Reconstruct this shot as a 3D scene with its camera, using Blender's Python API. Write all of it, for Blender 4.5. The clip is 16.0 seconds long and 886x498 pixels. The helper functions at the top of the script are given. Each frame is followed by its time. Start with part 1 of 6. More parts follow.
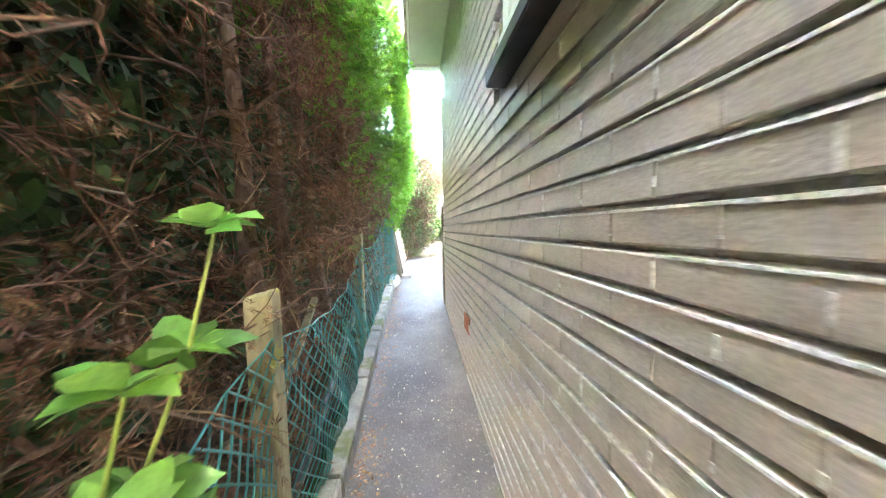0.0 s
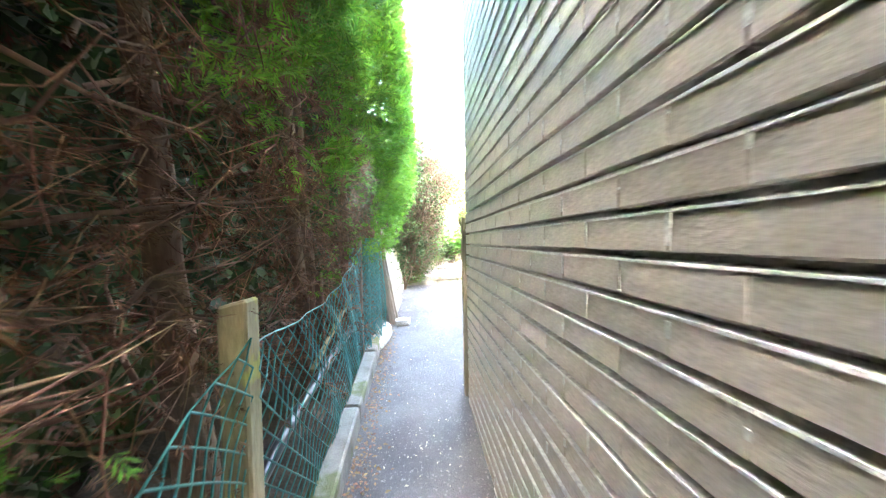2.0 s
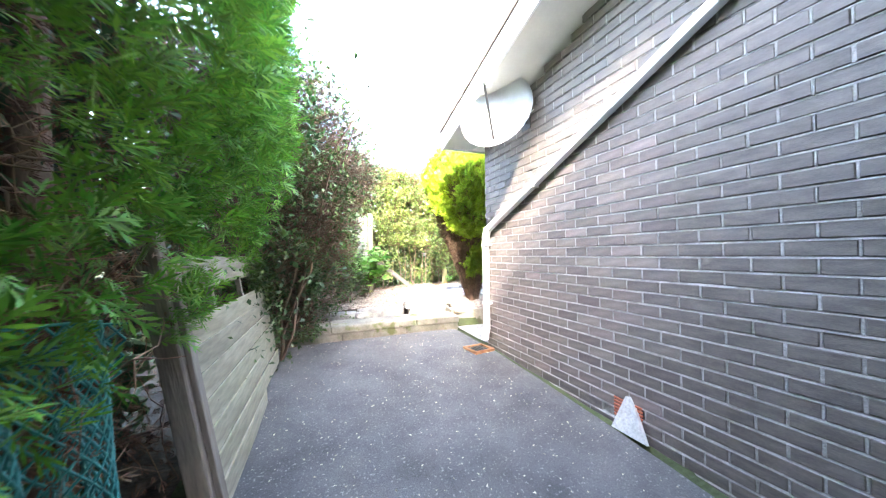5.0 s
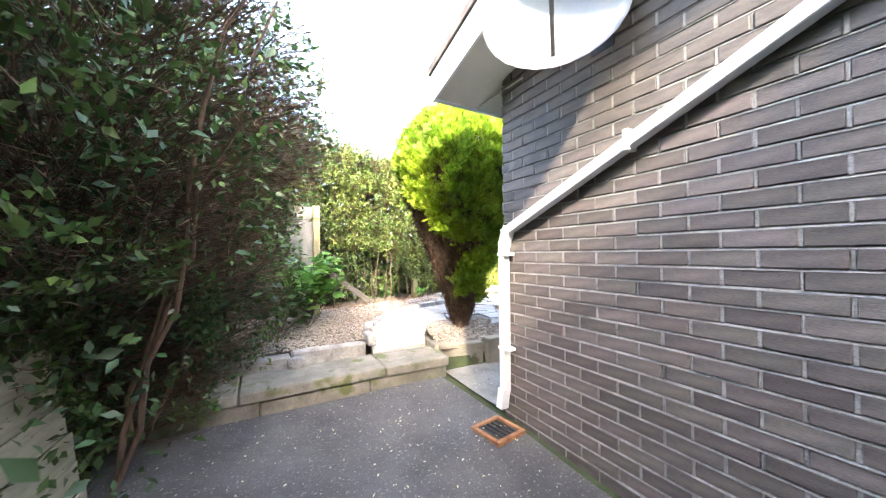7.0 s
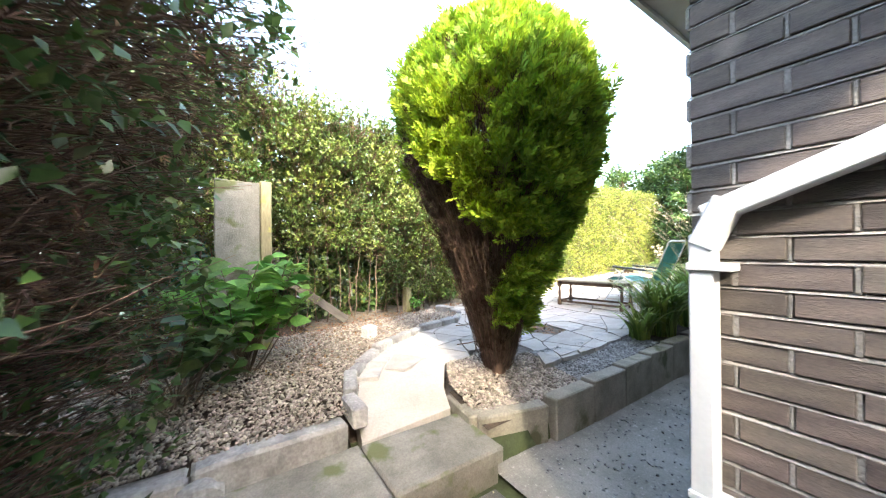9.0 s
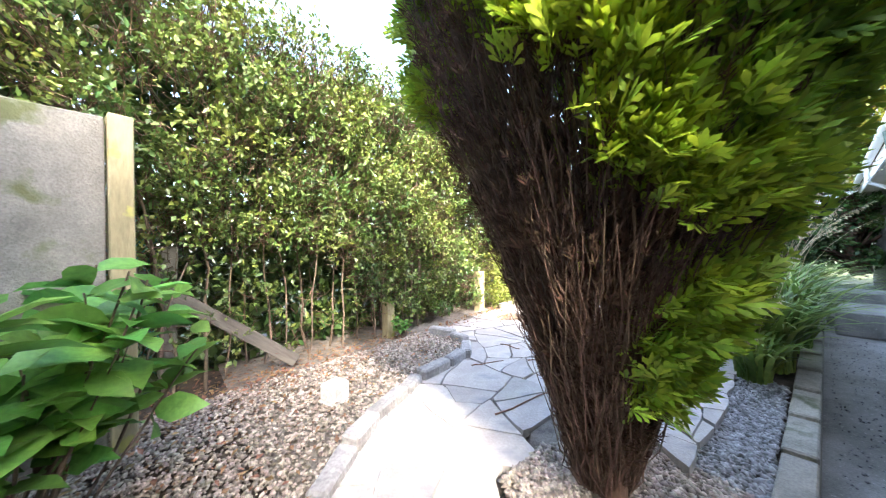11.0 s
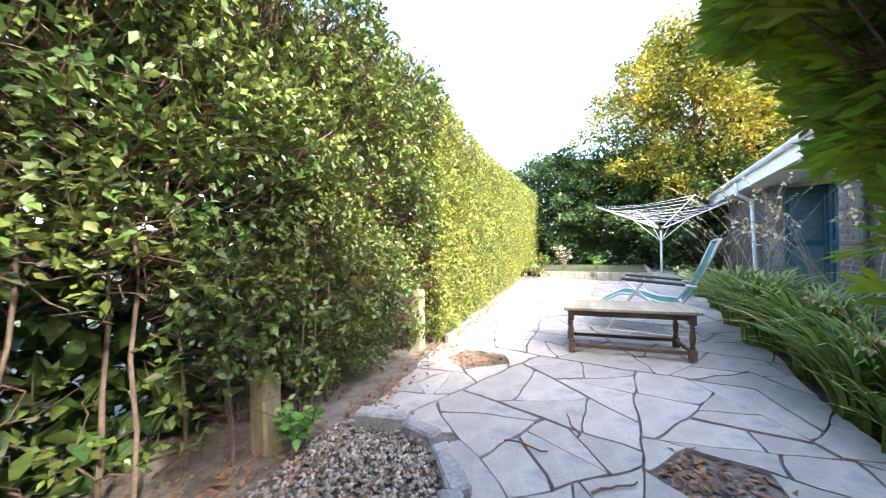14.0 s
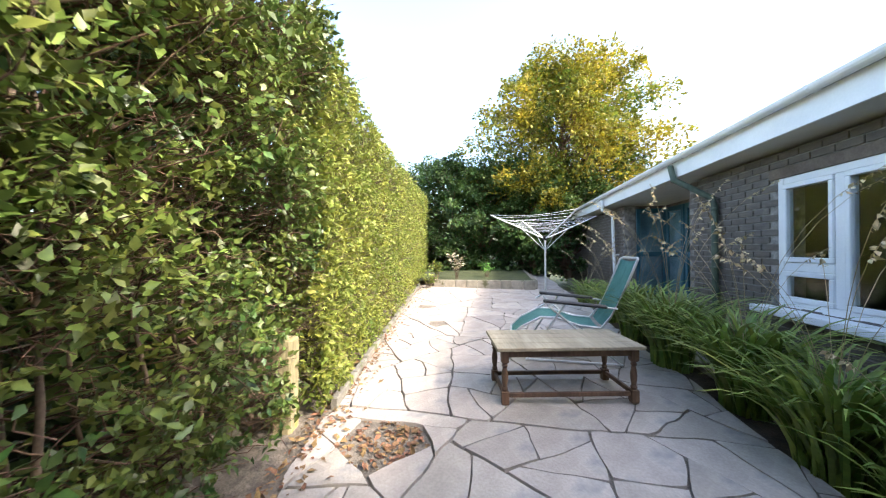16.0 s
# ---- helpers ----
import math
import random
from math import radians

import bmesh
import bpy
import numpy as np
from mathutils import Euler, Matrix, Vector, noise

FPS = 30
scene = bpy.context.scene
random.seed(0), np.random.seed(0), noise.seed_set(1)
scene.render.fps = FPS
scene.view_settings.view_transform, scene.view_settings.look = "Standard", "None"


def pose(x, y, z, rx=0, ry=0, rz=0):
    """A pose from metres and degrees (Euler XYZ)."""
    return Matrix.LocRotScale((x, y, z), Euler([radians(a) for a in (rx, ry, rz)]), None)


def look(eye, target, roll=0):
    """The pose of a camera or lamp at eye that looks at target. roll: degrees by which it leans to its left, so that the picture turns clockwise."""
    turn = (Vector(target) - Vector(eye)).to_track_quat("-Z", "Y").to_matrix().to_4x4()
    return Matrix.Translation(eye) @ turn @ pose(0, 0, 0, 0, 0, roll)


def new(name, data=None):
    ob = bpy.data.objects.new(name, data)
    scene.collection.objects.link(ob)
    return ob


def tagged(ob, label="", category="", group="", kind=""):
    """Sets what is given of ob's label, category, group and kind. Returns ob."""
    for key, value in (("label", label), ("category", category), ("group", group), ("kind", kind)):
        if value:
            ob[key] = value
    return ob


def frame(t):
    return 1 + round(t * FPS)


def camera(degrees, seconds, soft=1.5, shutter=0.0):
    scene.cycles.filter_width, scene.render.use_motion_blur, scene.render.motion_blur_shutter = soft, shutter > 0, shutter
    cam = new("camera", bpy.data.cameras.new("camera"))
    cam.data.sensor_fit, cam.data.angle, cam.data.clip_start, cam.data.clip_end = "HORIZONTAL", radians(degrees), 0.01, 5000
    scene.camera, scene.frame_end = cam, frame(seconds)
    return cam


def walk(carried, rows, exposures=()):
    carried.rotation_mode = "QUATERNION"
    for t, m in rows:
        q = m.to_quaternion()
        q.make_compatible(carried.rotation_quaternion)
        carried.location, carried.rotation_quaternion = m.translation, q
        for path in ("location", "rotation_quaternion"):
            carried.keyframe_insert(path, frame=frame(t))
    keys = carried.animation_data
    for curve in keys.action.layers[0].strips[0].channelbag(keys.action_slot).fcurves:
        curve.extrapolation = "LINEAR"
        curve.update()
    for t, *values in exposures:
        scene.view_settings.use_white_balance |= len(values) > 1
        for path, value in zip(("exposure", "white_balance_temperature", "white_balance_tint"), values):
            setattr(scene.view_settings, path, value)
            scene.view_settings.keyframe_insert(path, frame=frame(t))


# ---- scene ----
cam = camera(107.3, 16.0, soft=1.2, shutter=0.2)
METRES, EYE, TILT, LEAN, TURN = 11.7, 1.09, 0.0, 0.0, -4.8
ROWS = [
    (0.0, 0.0, 0.0, 0.0, -0.09, -3.63, 1.46),
    (0.5, -0.0047, 0.0427, -0.0, 0.06, -2.99, 1.35),
    (1.0, -0.005, 0.0862, 0.0041, -0.04, -2.34, 1.35),
    (1.5, -0.0068, 0.1251, 0.0088, -0.1, -1.86, 0.99),
    (2.0, -0.0124, 0.1693, 0.0118, 0.22, -1.42, 1.18),
    (2.5, -0.0164, 0.2075, 0.0141, -1.21, -1.51, 1.04),
    (3.0, -0.0195, 0.2491, 0.0191, -4.86, -1.23, 0.94),
    (3.5, -0.024, 0.2857, 0.0219, -7.78, -0.78, 1.01),
    (4.0, -0.0259, 0.3226, 0.0248, -10.93, -0.31, 0.87),
    (4.5, -0.0253, 0.3543, 0.0257, -13.88, 0.33, 0.97),
    (7.0, -0.0068, 0.5222, 0.0355, -24.36, 0.9, 0.51),
    (7.5, -0.0026, 0.5546, 0.0361, -25.5, 0.64, 0.62),
    (8.0, 0.0025, 0.5892, 0.0389, -26.76, 0.4, 0.34),
    (8.5, 0.0069, 0.6214, 0.0388, -27.65, 0.2, 0.58),
    (9.0, 0.0141, 0.6559, 0.0398, -29.04, 0.28, 0.45),
    (9.5, 0.0236, 0.6862, 0.042, -30.37, -0.02, 0.61),
    (12.0, 0.0567, 0.8208, 0.0398, -40.58, 0.14, 1.03),
    (12.5, 0.0636, 0.8402, 0.0424, -43.55, 0.05, 1.11),
    (13.0, 0.0778, 0.8631, 0.0432, -46.71, 0.03, 0.99),
    (13.5, 0.0906, 0.8799, 0.0431, -50.28, -0.01, 0.95),
    (14.0, 0.1051, 0.8962, 0.0447, -54.88, 0.18, 1.05),
    (14.5, 0.1189, 0.9085, 0.0481, -59.73, 0.31, 1.05),
    (15.0, 0.1358, 0.9222, 0.051, -65.13, 0.25, 0.91),
    (15.5, 0.1516, 0.9329, 0.055, -69.93, 0.2, 0.74),
    (16.0, 0.1669, 0.9445, 0.0568, -75.23, 0.12, 0.42),
]
walk(cam, [(t, pose(0, 0, EYE, TILT, LEAN, TURN) @ pose(METRES * x, METRES * y, METRES * z, 90 + pitch, roll, yaw)) for t, x, y, z, yaw, pitch, roll in ROWS],
     [(0.0, 7.8, 7700, 10), (3.5, 7.1, 7100, 10), (4.6, 6.1, 6900, 10), (7.0, 4.65, 7000, 10), (8.0, 4.4, 7100, 8), (9.5, 3.9, 7000, 6), (12.0, 4.15, 6300, 13), (13.0, 3.9, 6300, 12), (14.5, 3.1, 6600, 11), (16.0, 2.7, 6800, 10)])

# ---------------------------------------------------------------- world, sun, exposure
world = bpy.data.worlds.new("sky")
scene.world = world
world.use_nodes = True
wn = world.node_tree.nodes
bg = wn["Background"]
sky = wn.new("ShaderNodeTexSky")
sky.sky_type = "NISHITA"
sky.sun_disc = False
SUN_WAY = Vector((0.29, 0.75, -0.595)).normalized()
sky.sun_elevation = math.asin(-SUN_WAY.z)
sky.sun_rotation = math.atan2(-SUN_WAY.x, -SUN_WAY.y)
sky.air_density, sky.dust_density, sky.ozone_density = 1.0, 3.0, 1.0
world.node_tree.links.new(sky.outputs["Color"], bg.inputs["Color"])
bg.inputs["Strength"].default_value = 0.15
sun = new("sun", bpy.data.lights.new("sun", "SUN"))
sun.data.energy, sun.data.angle, sun.data.color = 1.5, radians(4.0), (1.0, 0.93, 0.82)
sun.matrix_world = look((-12, -8, 14), Vector((-12, -8, 14)) + SUN_WAY)

# ---------------------------------------------------------------- materials


def nodes_of(name):
    m = bpy.data.materials.new(name)
    m.use_nodes = True
    nt = m.node_tree
    return m, nt, nt.nodes["Principled BSDF"]


def mat(name, a, b, scale=12.0, rough=0.8, bump=0.2, fine=90.0, stretch=(1, 1, 1), metal=0.0, spots=None, spot_scale=5.0, spot_at=0.6, vary=0.0, island=False, through_light=0.0, dist=0.01, speck=0.2):
    """Two colours mixed by broad noise, fine grain on top, optional stains, and per-piece variation."""
    m, nt, p = nodes_of(name)
    n, l = nt.nodes, nt.links
    co = n.new("ShaderNodeTexCoord")
    mp = n.new("ShaderNodeMapping")
    mp.inputs["Scale"].default_value = stretch
    l.new(co.outputs["Object"], mp.inputs["Vector"])
    big = n.new("ShaderNodeTexNoise")
    big.inputs["Scale"].default_value, big.inputs["Detail"].default_value = scale, 6
    big.inputs["Roughness"].default_value = 0.65
    l.new(mp.outputs["Vector"], big.inputs["Vector"])
    ramp = n.new("ShaderNodeValToRGB")
    ramp.color_ramp.elements[0].position, ramp.color_ramp.elements[1].position = 0.34, 0.66
    ramp.color_ramp.elements[0].color, ramp.color_ramp.elements[1].color = (*a, 1), (*b, 1)
    l.new(big.outputs["Fac"], ramp.inputs["Fac"])
    grain = n.new("ShaderNodeTexNoise")
    grain.inputs["Scale"].default_value, grain.inputs["Detail"].default_value = fine, 4
    l.new(mp.outputs["Vector"], grain.inputs["Vector"])
    gr = n.new("ShaderNodeMapRange")
    gr.inputs["From Min"].default_value, gr.inputs["From Max"].default_value = 0.25, 0.75
    gr.inputs["To Min"].default_value, gr.inputs["To Max"].default_value = 1 - 1.1 * speck, 1 + 0.9 * speck
    l.new(grain.outputs["Fac"], gr.inputs["Value"])
    mul = n.new("ShaderNodeMixRGB")
    mul.blend_type, mul.inputs["Fac"].default_value = "MULTIPLY", 1.0
    l.new(ramp.outputs["Color"], mul.inputs["Color1"])
    l.new(gr.outputs["Result"], mul.inputs["Color2"])
    out = mul.outputs["Color"]
    if spots:
        sn = n.new("ShaderNodeTexNoise")
        sn.inputs["Scale"].default_value, sn.inputs["Detail"].default_value = spot_scale, 8
        l.new(co.outputs["Object"], sn.inputs["Vector"])
        sr = n.new("ShaderNodeMapRange")
        sr.inputs["From Min"].default_value, sr.inputs["From Max"].default_value = spot_at, spot_at + 0.08
        l.new(sn.outputs["Fac"], sr.inputs["Value"])
        mx = n.new("ShaderNodeMixRGB")
        l.new(sr.outputs["Result"], mx.inputs["Fac"])
        l.new(out, mx.inputs["Color1"])
        mx.inputs["Color2"].default_value = (*spots, 1)
        out = mx.outputs["Color"]
    if vary:
        src = n.new("ShaderNodeNewGeometry").outputs["Random Per Island"] if island else n.new("ShaderNodeObjectInfo").outputs["Random"]
        hs = n.new("ShaderNodeHueSaturation")
        vr = n.new("ShaderNodeMapRange")
        vr.inputs["To Min"].default_value, vr.inputs["To Max"].default_value = 1 - vary, 1 + vary
        l.new(src, vr.inputs["Value"])
        l.new(vr.outputs["Result"], hs.inputs["Value"])
        mm = n.new("ShaderNodeMath")
        mm.operation = "MULTIPLY_ADD"
        mm.inputs[1].default_value, mm.inputs[2].default_value = 7.31, 0.0
        l.new(src, mm.inputs[0])
        fr = n.new("ShaderNodeMath")
        fr.operation = "FRACT"
        l.new(mm.outputs[0], fr.inputs[0])
        hr = n.new("ShaderNodeMapRange")
        hr.inputs["To Min"].default_value, hr.inputs["To Max"].default_value = 0.5 - vary * 0.06, 0.5 + vary * 0.06
        l.new(fr.outputs[0], hr.inputs["Value"])
        l.new(hr.outputs["Result"], hs.inputs["Hue"])
        l.new(out, hs.inputs["Color"])
        out = hs.outputs["Color"]
    l.new(out, p.inputs["Base Color"])
    p.inputs["Roughness"].default_value, p.inputs["Metallic"].default_value = rough, metal
    if bump:
        bp = n.new("ShaderNodeBump")
        bp.inputs["Strength"].default_value, bp.inputs["Distance"].default_value = bump, dist
        l.new(grain.outputs["Fac"], bp.inputs["Height"])
        l.new(bp.outputs["Normal"], p.inputs["Normal"])
    if through_light:
        tr = n.new("ShaderNodeBsdfTranslucent")
        l.new(out, tr.inputs["Color"])
        ms = n.new("ShaderNodeMixShader")
        ms.inputs["Fac"].default_value = through_light
        l.new(p.outputs["BSDF"], ms.inputs[1])
        l.new(tr.outputs["BSDF"], ms.inputs[2])
        l.new(ms.outputs["Shader"], n["Material Output"].inputs["Surface"])
    return m


M = {
    "brick": mat("brown_grey_brick", (0.365, 0.312, 0.27), (0.50, 0.43, 0.375), 6, 0.55, 0.16, 60, (1, 1.2, 3), vary=0.10, speck=0.16, spots=(0.58, 0.54, 0.50), spot_scale=5, spot_at=0.68),
    "brick_house": mat("dark_grey_brick", (0.10, 0.083, 0.075), (0.19, 0.153, 0.133), 6, 0.6, 0.35, 80, (1, 1, 4), vary=0.30, spots=(0.27, 0.22, 0.19), spot_scale=4, spot_at=0.66),
    "mortar": mat("pale_mortar", (0.34, 0.33, 0.31), (0.56, 0.54, 0.51), 18, 0.95, 0.5, 120),
    "mortar_gable": mat("greyed_mortar", (0.20, 0.185, 0.17), (0.40, 0.375, 0.35), 12, 0.95, 0.5, 120),
    # mortar smears, pale enough to hold the bed joints' sky-lit edge too
    "mortar_smear_lit_edge": mat("mortar_smear_and_lit_edge", (0.40, 0.38, 0.36), (0.66, 0.64, 0.61), 30, 0.95, 0.3, 120),
    "mortar_house": mat("grey_mortar", (0.12, 0.11, 0.10), (0.34, 0.32, 0.30), 9, 0.95, 0.5, 120),
    "terracotta": mat("terracotta", (0.36, 0.10, 0.05), (0.46, 0.15, 0.08), 20, 0.8, 0.2),
    "asphalt": mat("worn_asphalt", (0.055, 0.051, 0.050), (0.115, 0.107, 0.103), 2.2, 0.7, 0.9, 160, spots=(0.22, 0.205, 0.19), spot_scale=70, spot_at=0.60, dist=0.008, speck=0.42),
    "soil": mat("dark_soil_with_litter", (0.03, 0.022, 0.015), (0.09, 0.06, 0.04), 8, 0.98, 0.9, 60),
    "lawn": mat("rough_ground", (0.03, 0.04, 0.015), (0.07, 0.085, 0.03), 2, 0.95, 0.8, 40),
    "concrete": mat("mossy_concrete", (0.13, 0.12, 0.10), (0.26, 0.245, 0.21), 4, 0.92, 0.5, 110, spots=(0.11, 0.12, 0.05), spot_scale=5, spot_at=0.56),
    "passage": mat("damp_concrete_path", (0.15, 0.14, 0.12), (0.30, 0.28, 0.25), 2.5, 0.9, 0.5, 90, spots=(0.36, 0.34, 0.31), spot_scale=40, spot_at=0.62),
    "block": mat("weathered_concrete_block", (0.20, 0.18, 0.14), (0.36, 0.32, 0.26), 5, 0.92, 0.5, 90, vary=0.14, spots=(0.10, 0.10, 0.05), spot_scale=4, spot_at=0.60),
    "flag": mat("grey_sandstone_flag", (0.33, 0.29, 0.258), (0.46, 0.412, 0.37), 3.0, 0.86, 0.3, 70, speck=0.12, vary=0.12, spots=(0.30, 0.285, 0.275), spot_scale=3.5, spot_at=0.58),
    "path_stone": mat("smooth_pale_path", (0.37, 0.33, 0.285), (0.50, 0.455, 0.40), 2.2, 0.88, 0.25, 80, speck=0.10, spots=(0.33, 0.30, 0.27), spot_scale=2.2, spot_at=0.60),
    "joint": mat("dark_earth_joint", (0.105, 0.088, 0.073), (0.235, 0.20, 0.165), 14, 0.98, 0.8, 90),
    "pebble": mat("mixed_gravel", (0.19, 0.15, 0.12), (0.40, 0.335, 0.275), 20, 0.85, 0.2, 120, vary=0.5, island=True),
    "pebble_grey": mat("grey_gravel", (0.15, 0.145, 0.14), (0.30, 0.29, 0.28), 20, 0.8, 0.2, 120, vary=0.5, island=True),
    "rock": mat("grey_kerb_stone", (0.20, 0.19, 0.185), (0.40, 0.38, 0.36), 8, 0.9, 0.6, 60, vary=0.2),
    "dead_leaf": mat("dry_brown_leaf", (0.13, 0.065, 0.03), (0.30, 0.17, 0.085), 30, 0.8, 0.1, 80, vary=0.45, island=True),
    "pale_leaf": mat("pale_fallen_leaf", (0.42, 0.36, 0.22), (0.55, 0.50, 0.38), 30, 0.8, 0.1, 80, vary=0.3, island=True),
    "bark": mat("red_brown_bark", (0.09, 0.054, 0.037), (0.22, 0.135, 0.092), 8, 0.95, 0.9, 40, (1, 1, 0.2)),
    "twig": mat("dry_brown_twig", (0.11, 0.058, 0.034), (0.29, 0.16, 0.095), 8, 0.95, 0.3, 60, vary=0.35, island=True),
    "cone_twig": mat("red_brown_cone_twig", (0.085, 0.05, 0.033), (0.21, 0.132, 0.09), 8, 0.95, 0.3, 60, vary=0.35, island=True),
    "grey_twig": mat("grey_twig", (0.09, 0.066, 0.044), (0.20, 0.152, 0.105), 8, 0.95, 0.3, 60, vary=0.35, island=True),
    "dead_frond": mat("dead_conifer_frond", (0.085, 0.045, 0.026), (0.20, 0.105, 0.06), 9, 0.95, 0.1, 60, vary=0.4, island=True, through_light=0.2),
    "cone_frond": mat("rusty_dead_frond", (0.058, 0.031, 0.019), (0.14, 0.078, 0.046), 9, 0.95, 0.1, 60, vary=0.4, island=True, through_light=0.2),
    "conifer": mat("bright_conifer_green", (0.065, 0.19, 0.022), (0.17, 0.36, 0.036), 2.5, 0.6, 0.1, 60, vary=0.35, island=True, through_light=0.35),
    "topiary": mat("gold_green_conifer", (0.15, 0.27, 0.022), (0.36, 0.47, 0.035), 2.2, 0.6, 0.1, 60, vary=0.35, island=True, through_light=0.35),
    "privet": mat("privet_leaf", (0.038, 0.092, 0.021), (0.20, 0.24, 0.05), 2.0, 0.42, 0.1, 40, vary=0.45, island=True, through_light=0.22),
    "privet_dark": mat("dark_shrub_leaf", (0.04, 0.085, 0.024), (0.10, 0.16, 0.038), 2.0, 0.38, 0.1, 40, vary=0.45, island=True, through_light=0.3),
    # yellower and paler than privet, with part of the sunlight in the colour
    "privet_gold": mat("sun_toned_hedge_leaf", (0.14, 0.195, 0.034), (0.32, 0.34, 0.07), 2.0, 0.5, 0.1, 40, vary=0.4, island=True, through_light=0.35),
    "bigleaf": mat("hydrangea_leaf", (0.085, 0.23, 0.045), (0.19, 0.37, 0.07), 5, 0.45, 0.2, 60, vary=0.3, island=True, through_light=0.35),
    # leaf colour darkened to hold the shade deep inside hedge and shrub
    "inner_shade_leaf": mat("shade_dark_inner_leaf", (0.015, 0.042, 0.012), (0.048, 0.09, 0.02), 1.2, 0.5, 0.1, 30, vary=0.4, island=True, through_light=0.12),
    "evergreen": mat("mid_green_tree_leaf", (0.028, 0.07, 0.017), (0.095, 0.16, 0.036), 0.9, 0.5, 0.1, 30, vary=0.4, island=True, through_light=0.2),
    "maple": mat("turning_maple_leaf", (0.075, 0.135, 0.02), (0.38, 0.30, 0.03), 0.8, 0.5, 0.1, 20, vary=0.35, island=True, through_light=0.4),
    "grass": mat("strap_leaf", (0.09, 0.17, 0.03), (0.27, 0.33, 0.07), 3, 0.45, 0.1, 40, vary=0.4, island=True, through_light=0.3),
    "straw": mat("dry_grass_stalk", (0.34, 0.27, 0.15), (0.48, 0.40, 0.25), 5, 0.8, 0.1, 40, vary=0.3, island=True),
    "post": mat("lichened_fence_post", (0.20, 0.17, 0.095), (0.36, 0.31, 0.18), 6, 0.92, 0.5, 60, (1, 1, 0.25), spots=(0.33, 0.31, 0.09), spot_scale=9, spot_at=0.58),
    "grey_board": mat("dark_grey_board", (0.09, 0.08, 0.07), (0.17, 0.155, 0.135), 5, 0.92, 0.5, 60, (1, 1, 0.15)),
    "old_wood": mat("grey_weathered_wood", (0.14, 0.115, 0.09), (0.27, 0.225, 0.18), 5, 0.92, 0.6, 60, (1, 1, 0.15)),
    "pale_wood": mat("pale_sawn_board", (0.21, 0.185, 0.125), (0.36, 0.32, 0.23), 4, 0.85, 0.4, 60, (1, 0.15, 1), vary=0.15),
    "netting": mat("green_plastic_netting", (0.018, 0.15, 0.14), (0.035, 0.23, 0.21), 15, 0.5, 0.1, 80),
    "black_plastic": mat("black_plastic", (0.012, 0.013, 0.015), (0.03, 0.032, 0.036), 8, 0.3, 0.05, 60, speck=0.03),
    "white_plastic": mat("white_pvc", (0.72, 0.74, 0.76), (0.82, 0.83, 0.84), 3, 0.4, 0.03, 80, speck=0.03),
    "fascia": mat("white_fascia_paint", (0.70, 0.71, 0.71), (0.80, 0.80, 0.80), 2, 0.5, 0.05, 60, spots=(0.55, 0.56, 0.55), spot_scale=3, spot_at=0.66, speck=0.03),
    "soffit": mat("pale_soffit_board", (0.56, 0.55, 0.50), (0.66, 0.65, 0.60), 2, 0.7, 0.05, 60, speck=0.03),
    "roof": mat("brown_roof_tile", (0.10, 0.075, 0.06), (0.18, 0.14, 0.11), 6, 0.9, 0.4, 60),
    "dish": mat("grey_white_dish_paint", (0.58, 0.60, 0.62), (0.70, 0.71, 0.72), 5, 0.45, 0.03, 60, speck=0.03),
    "dark_metal": mat("dark_metal", (0.03, 0.03, 0.032), (0.06, 0.06, 0.062), 9, 0.45, 0.1, 60, metal=0.6),
    "rust": mat("rusty_iron", (0.20, 0.085, 0.04), (0.36, 0.18, 0.09), 14, 0.9, 0.5, 80),
    "alu": mat("dull_aluminium", (0.55, 0.56, 0.57), (0.70, 0.71, 0.72), 9, 0.4, 0.05, 80, metal=0.5, speck=0.03),
    "moss_pipe": mat("green_stained_pipe", (0.035, 0.055, 0.04), (0.09, 0.12, 0.085), 6, 0.6, 0.2, 60),
    "table_top": mat("weathered_oak_top", (0.22, 0.19, 0.135), (0.38, 0.335, 0.25), 4, 0.8, 0.4, 50, (1, 0.12, 1), vary=0.1),
    "table_wood": mat("dark_turned_oak", (0.06, 0.032, 0.02), (0.17, 0.095, 0.055), 6, 0.6, 0.3, 60, (1, 1, 0.2)),
    "canvas": mat("teal_woven_canvas", (0.10, 0.29, 0.26), (0.15, 0.37, 0.33), 6, 0.85, 0.3, 220),
    "blue_paint": mat("dark_blue_paint", (0.018, 0.085, 0.125), (0.035, 0.13, 0.18), 4, 0.5, 0.1, 60),
    "blue_pale": mat("pale_blue_cloth", (0.14, 0.26, 0.34), (0.24, 0.38, 0.46), 4, 0.8, 0.2, 60),
    "render_wall": mat("grey_wall_panel", (0.16, 0.15, 0.16), (0.24, 0.22, 0.23), 3, 0.9, 0.3, 60),
    # near-black: the shade of an unlit interior is put into this colour
    "room": mat("shade_dark_lining", (0.035, 0.03, 0.028), (0.07, 0.06, 0.055), 2, 0.9, 0.1, 40),
    "white_stone": mat("white_stone", (0.42, 0.41, 0.39), (0.56, 0.55, 0.53), 10, 0.9, 0.4, 60),
    "lichen_stone": mat("lichen_concrete_lump", (0.30, 0.29, 0.25), (0.60, 0.58, 0.52), 9, 0.95, 0.7, 50),
}


def glass(name):
    m, nt, p = nodes_of(name)
    p.inputs["Base Color"].default_value = (0.9, 0.95, 0.94, 1)
    p.inputs["Roughness"].default_value = 0.02
    p.inputs["Transmission Weight"].default_value = 1.0
    p.inputs["IOR"].default_value = 1.45
    return m


M["glass"] = glass("window_glass")

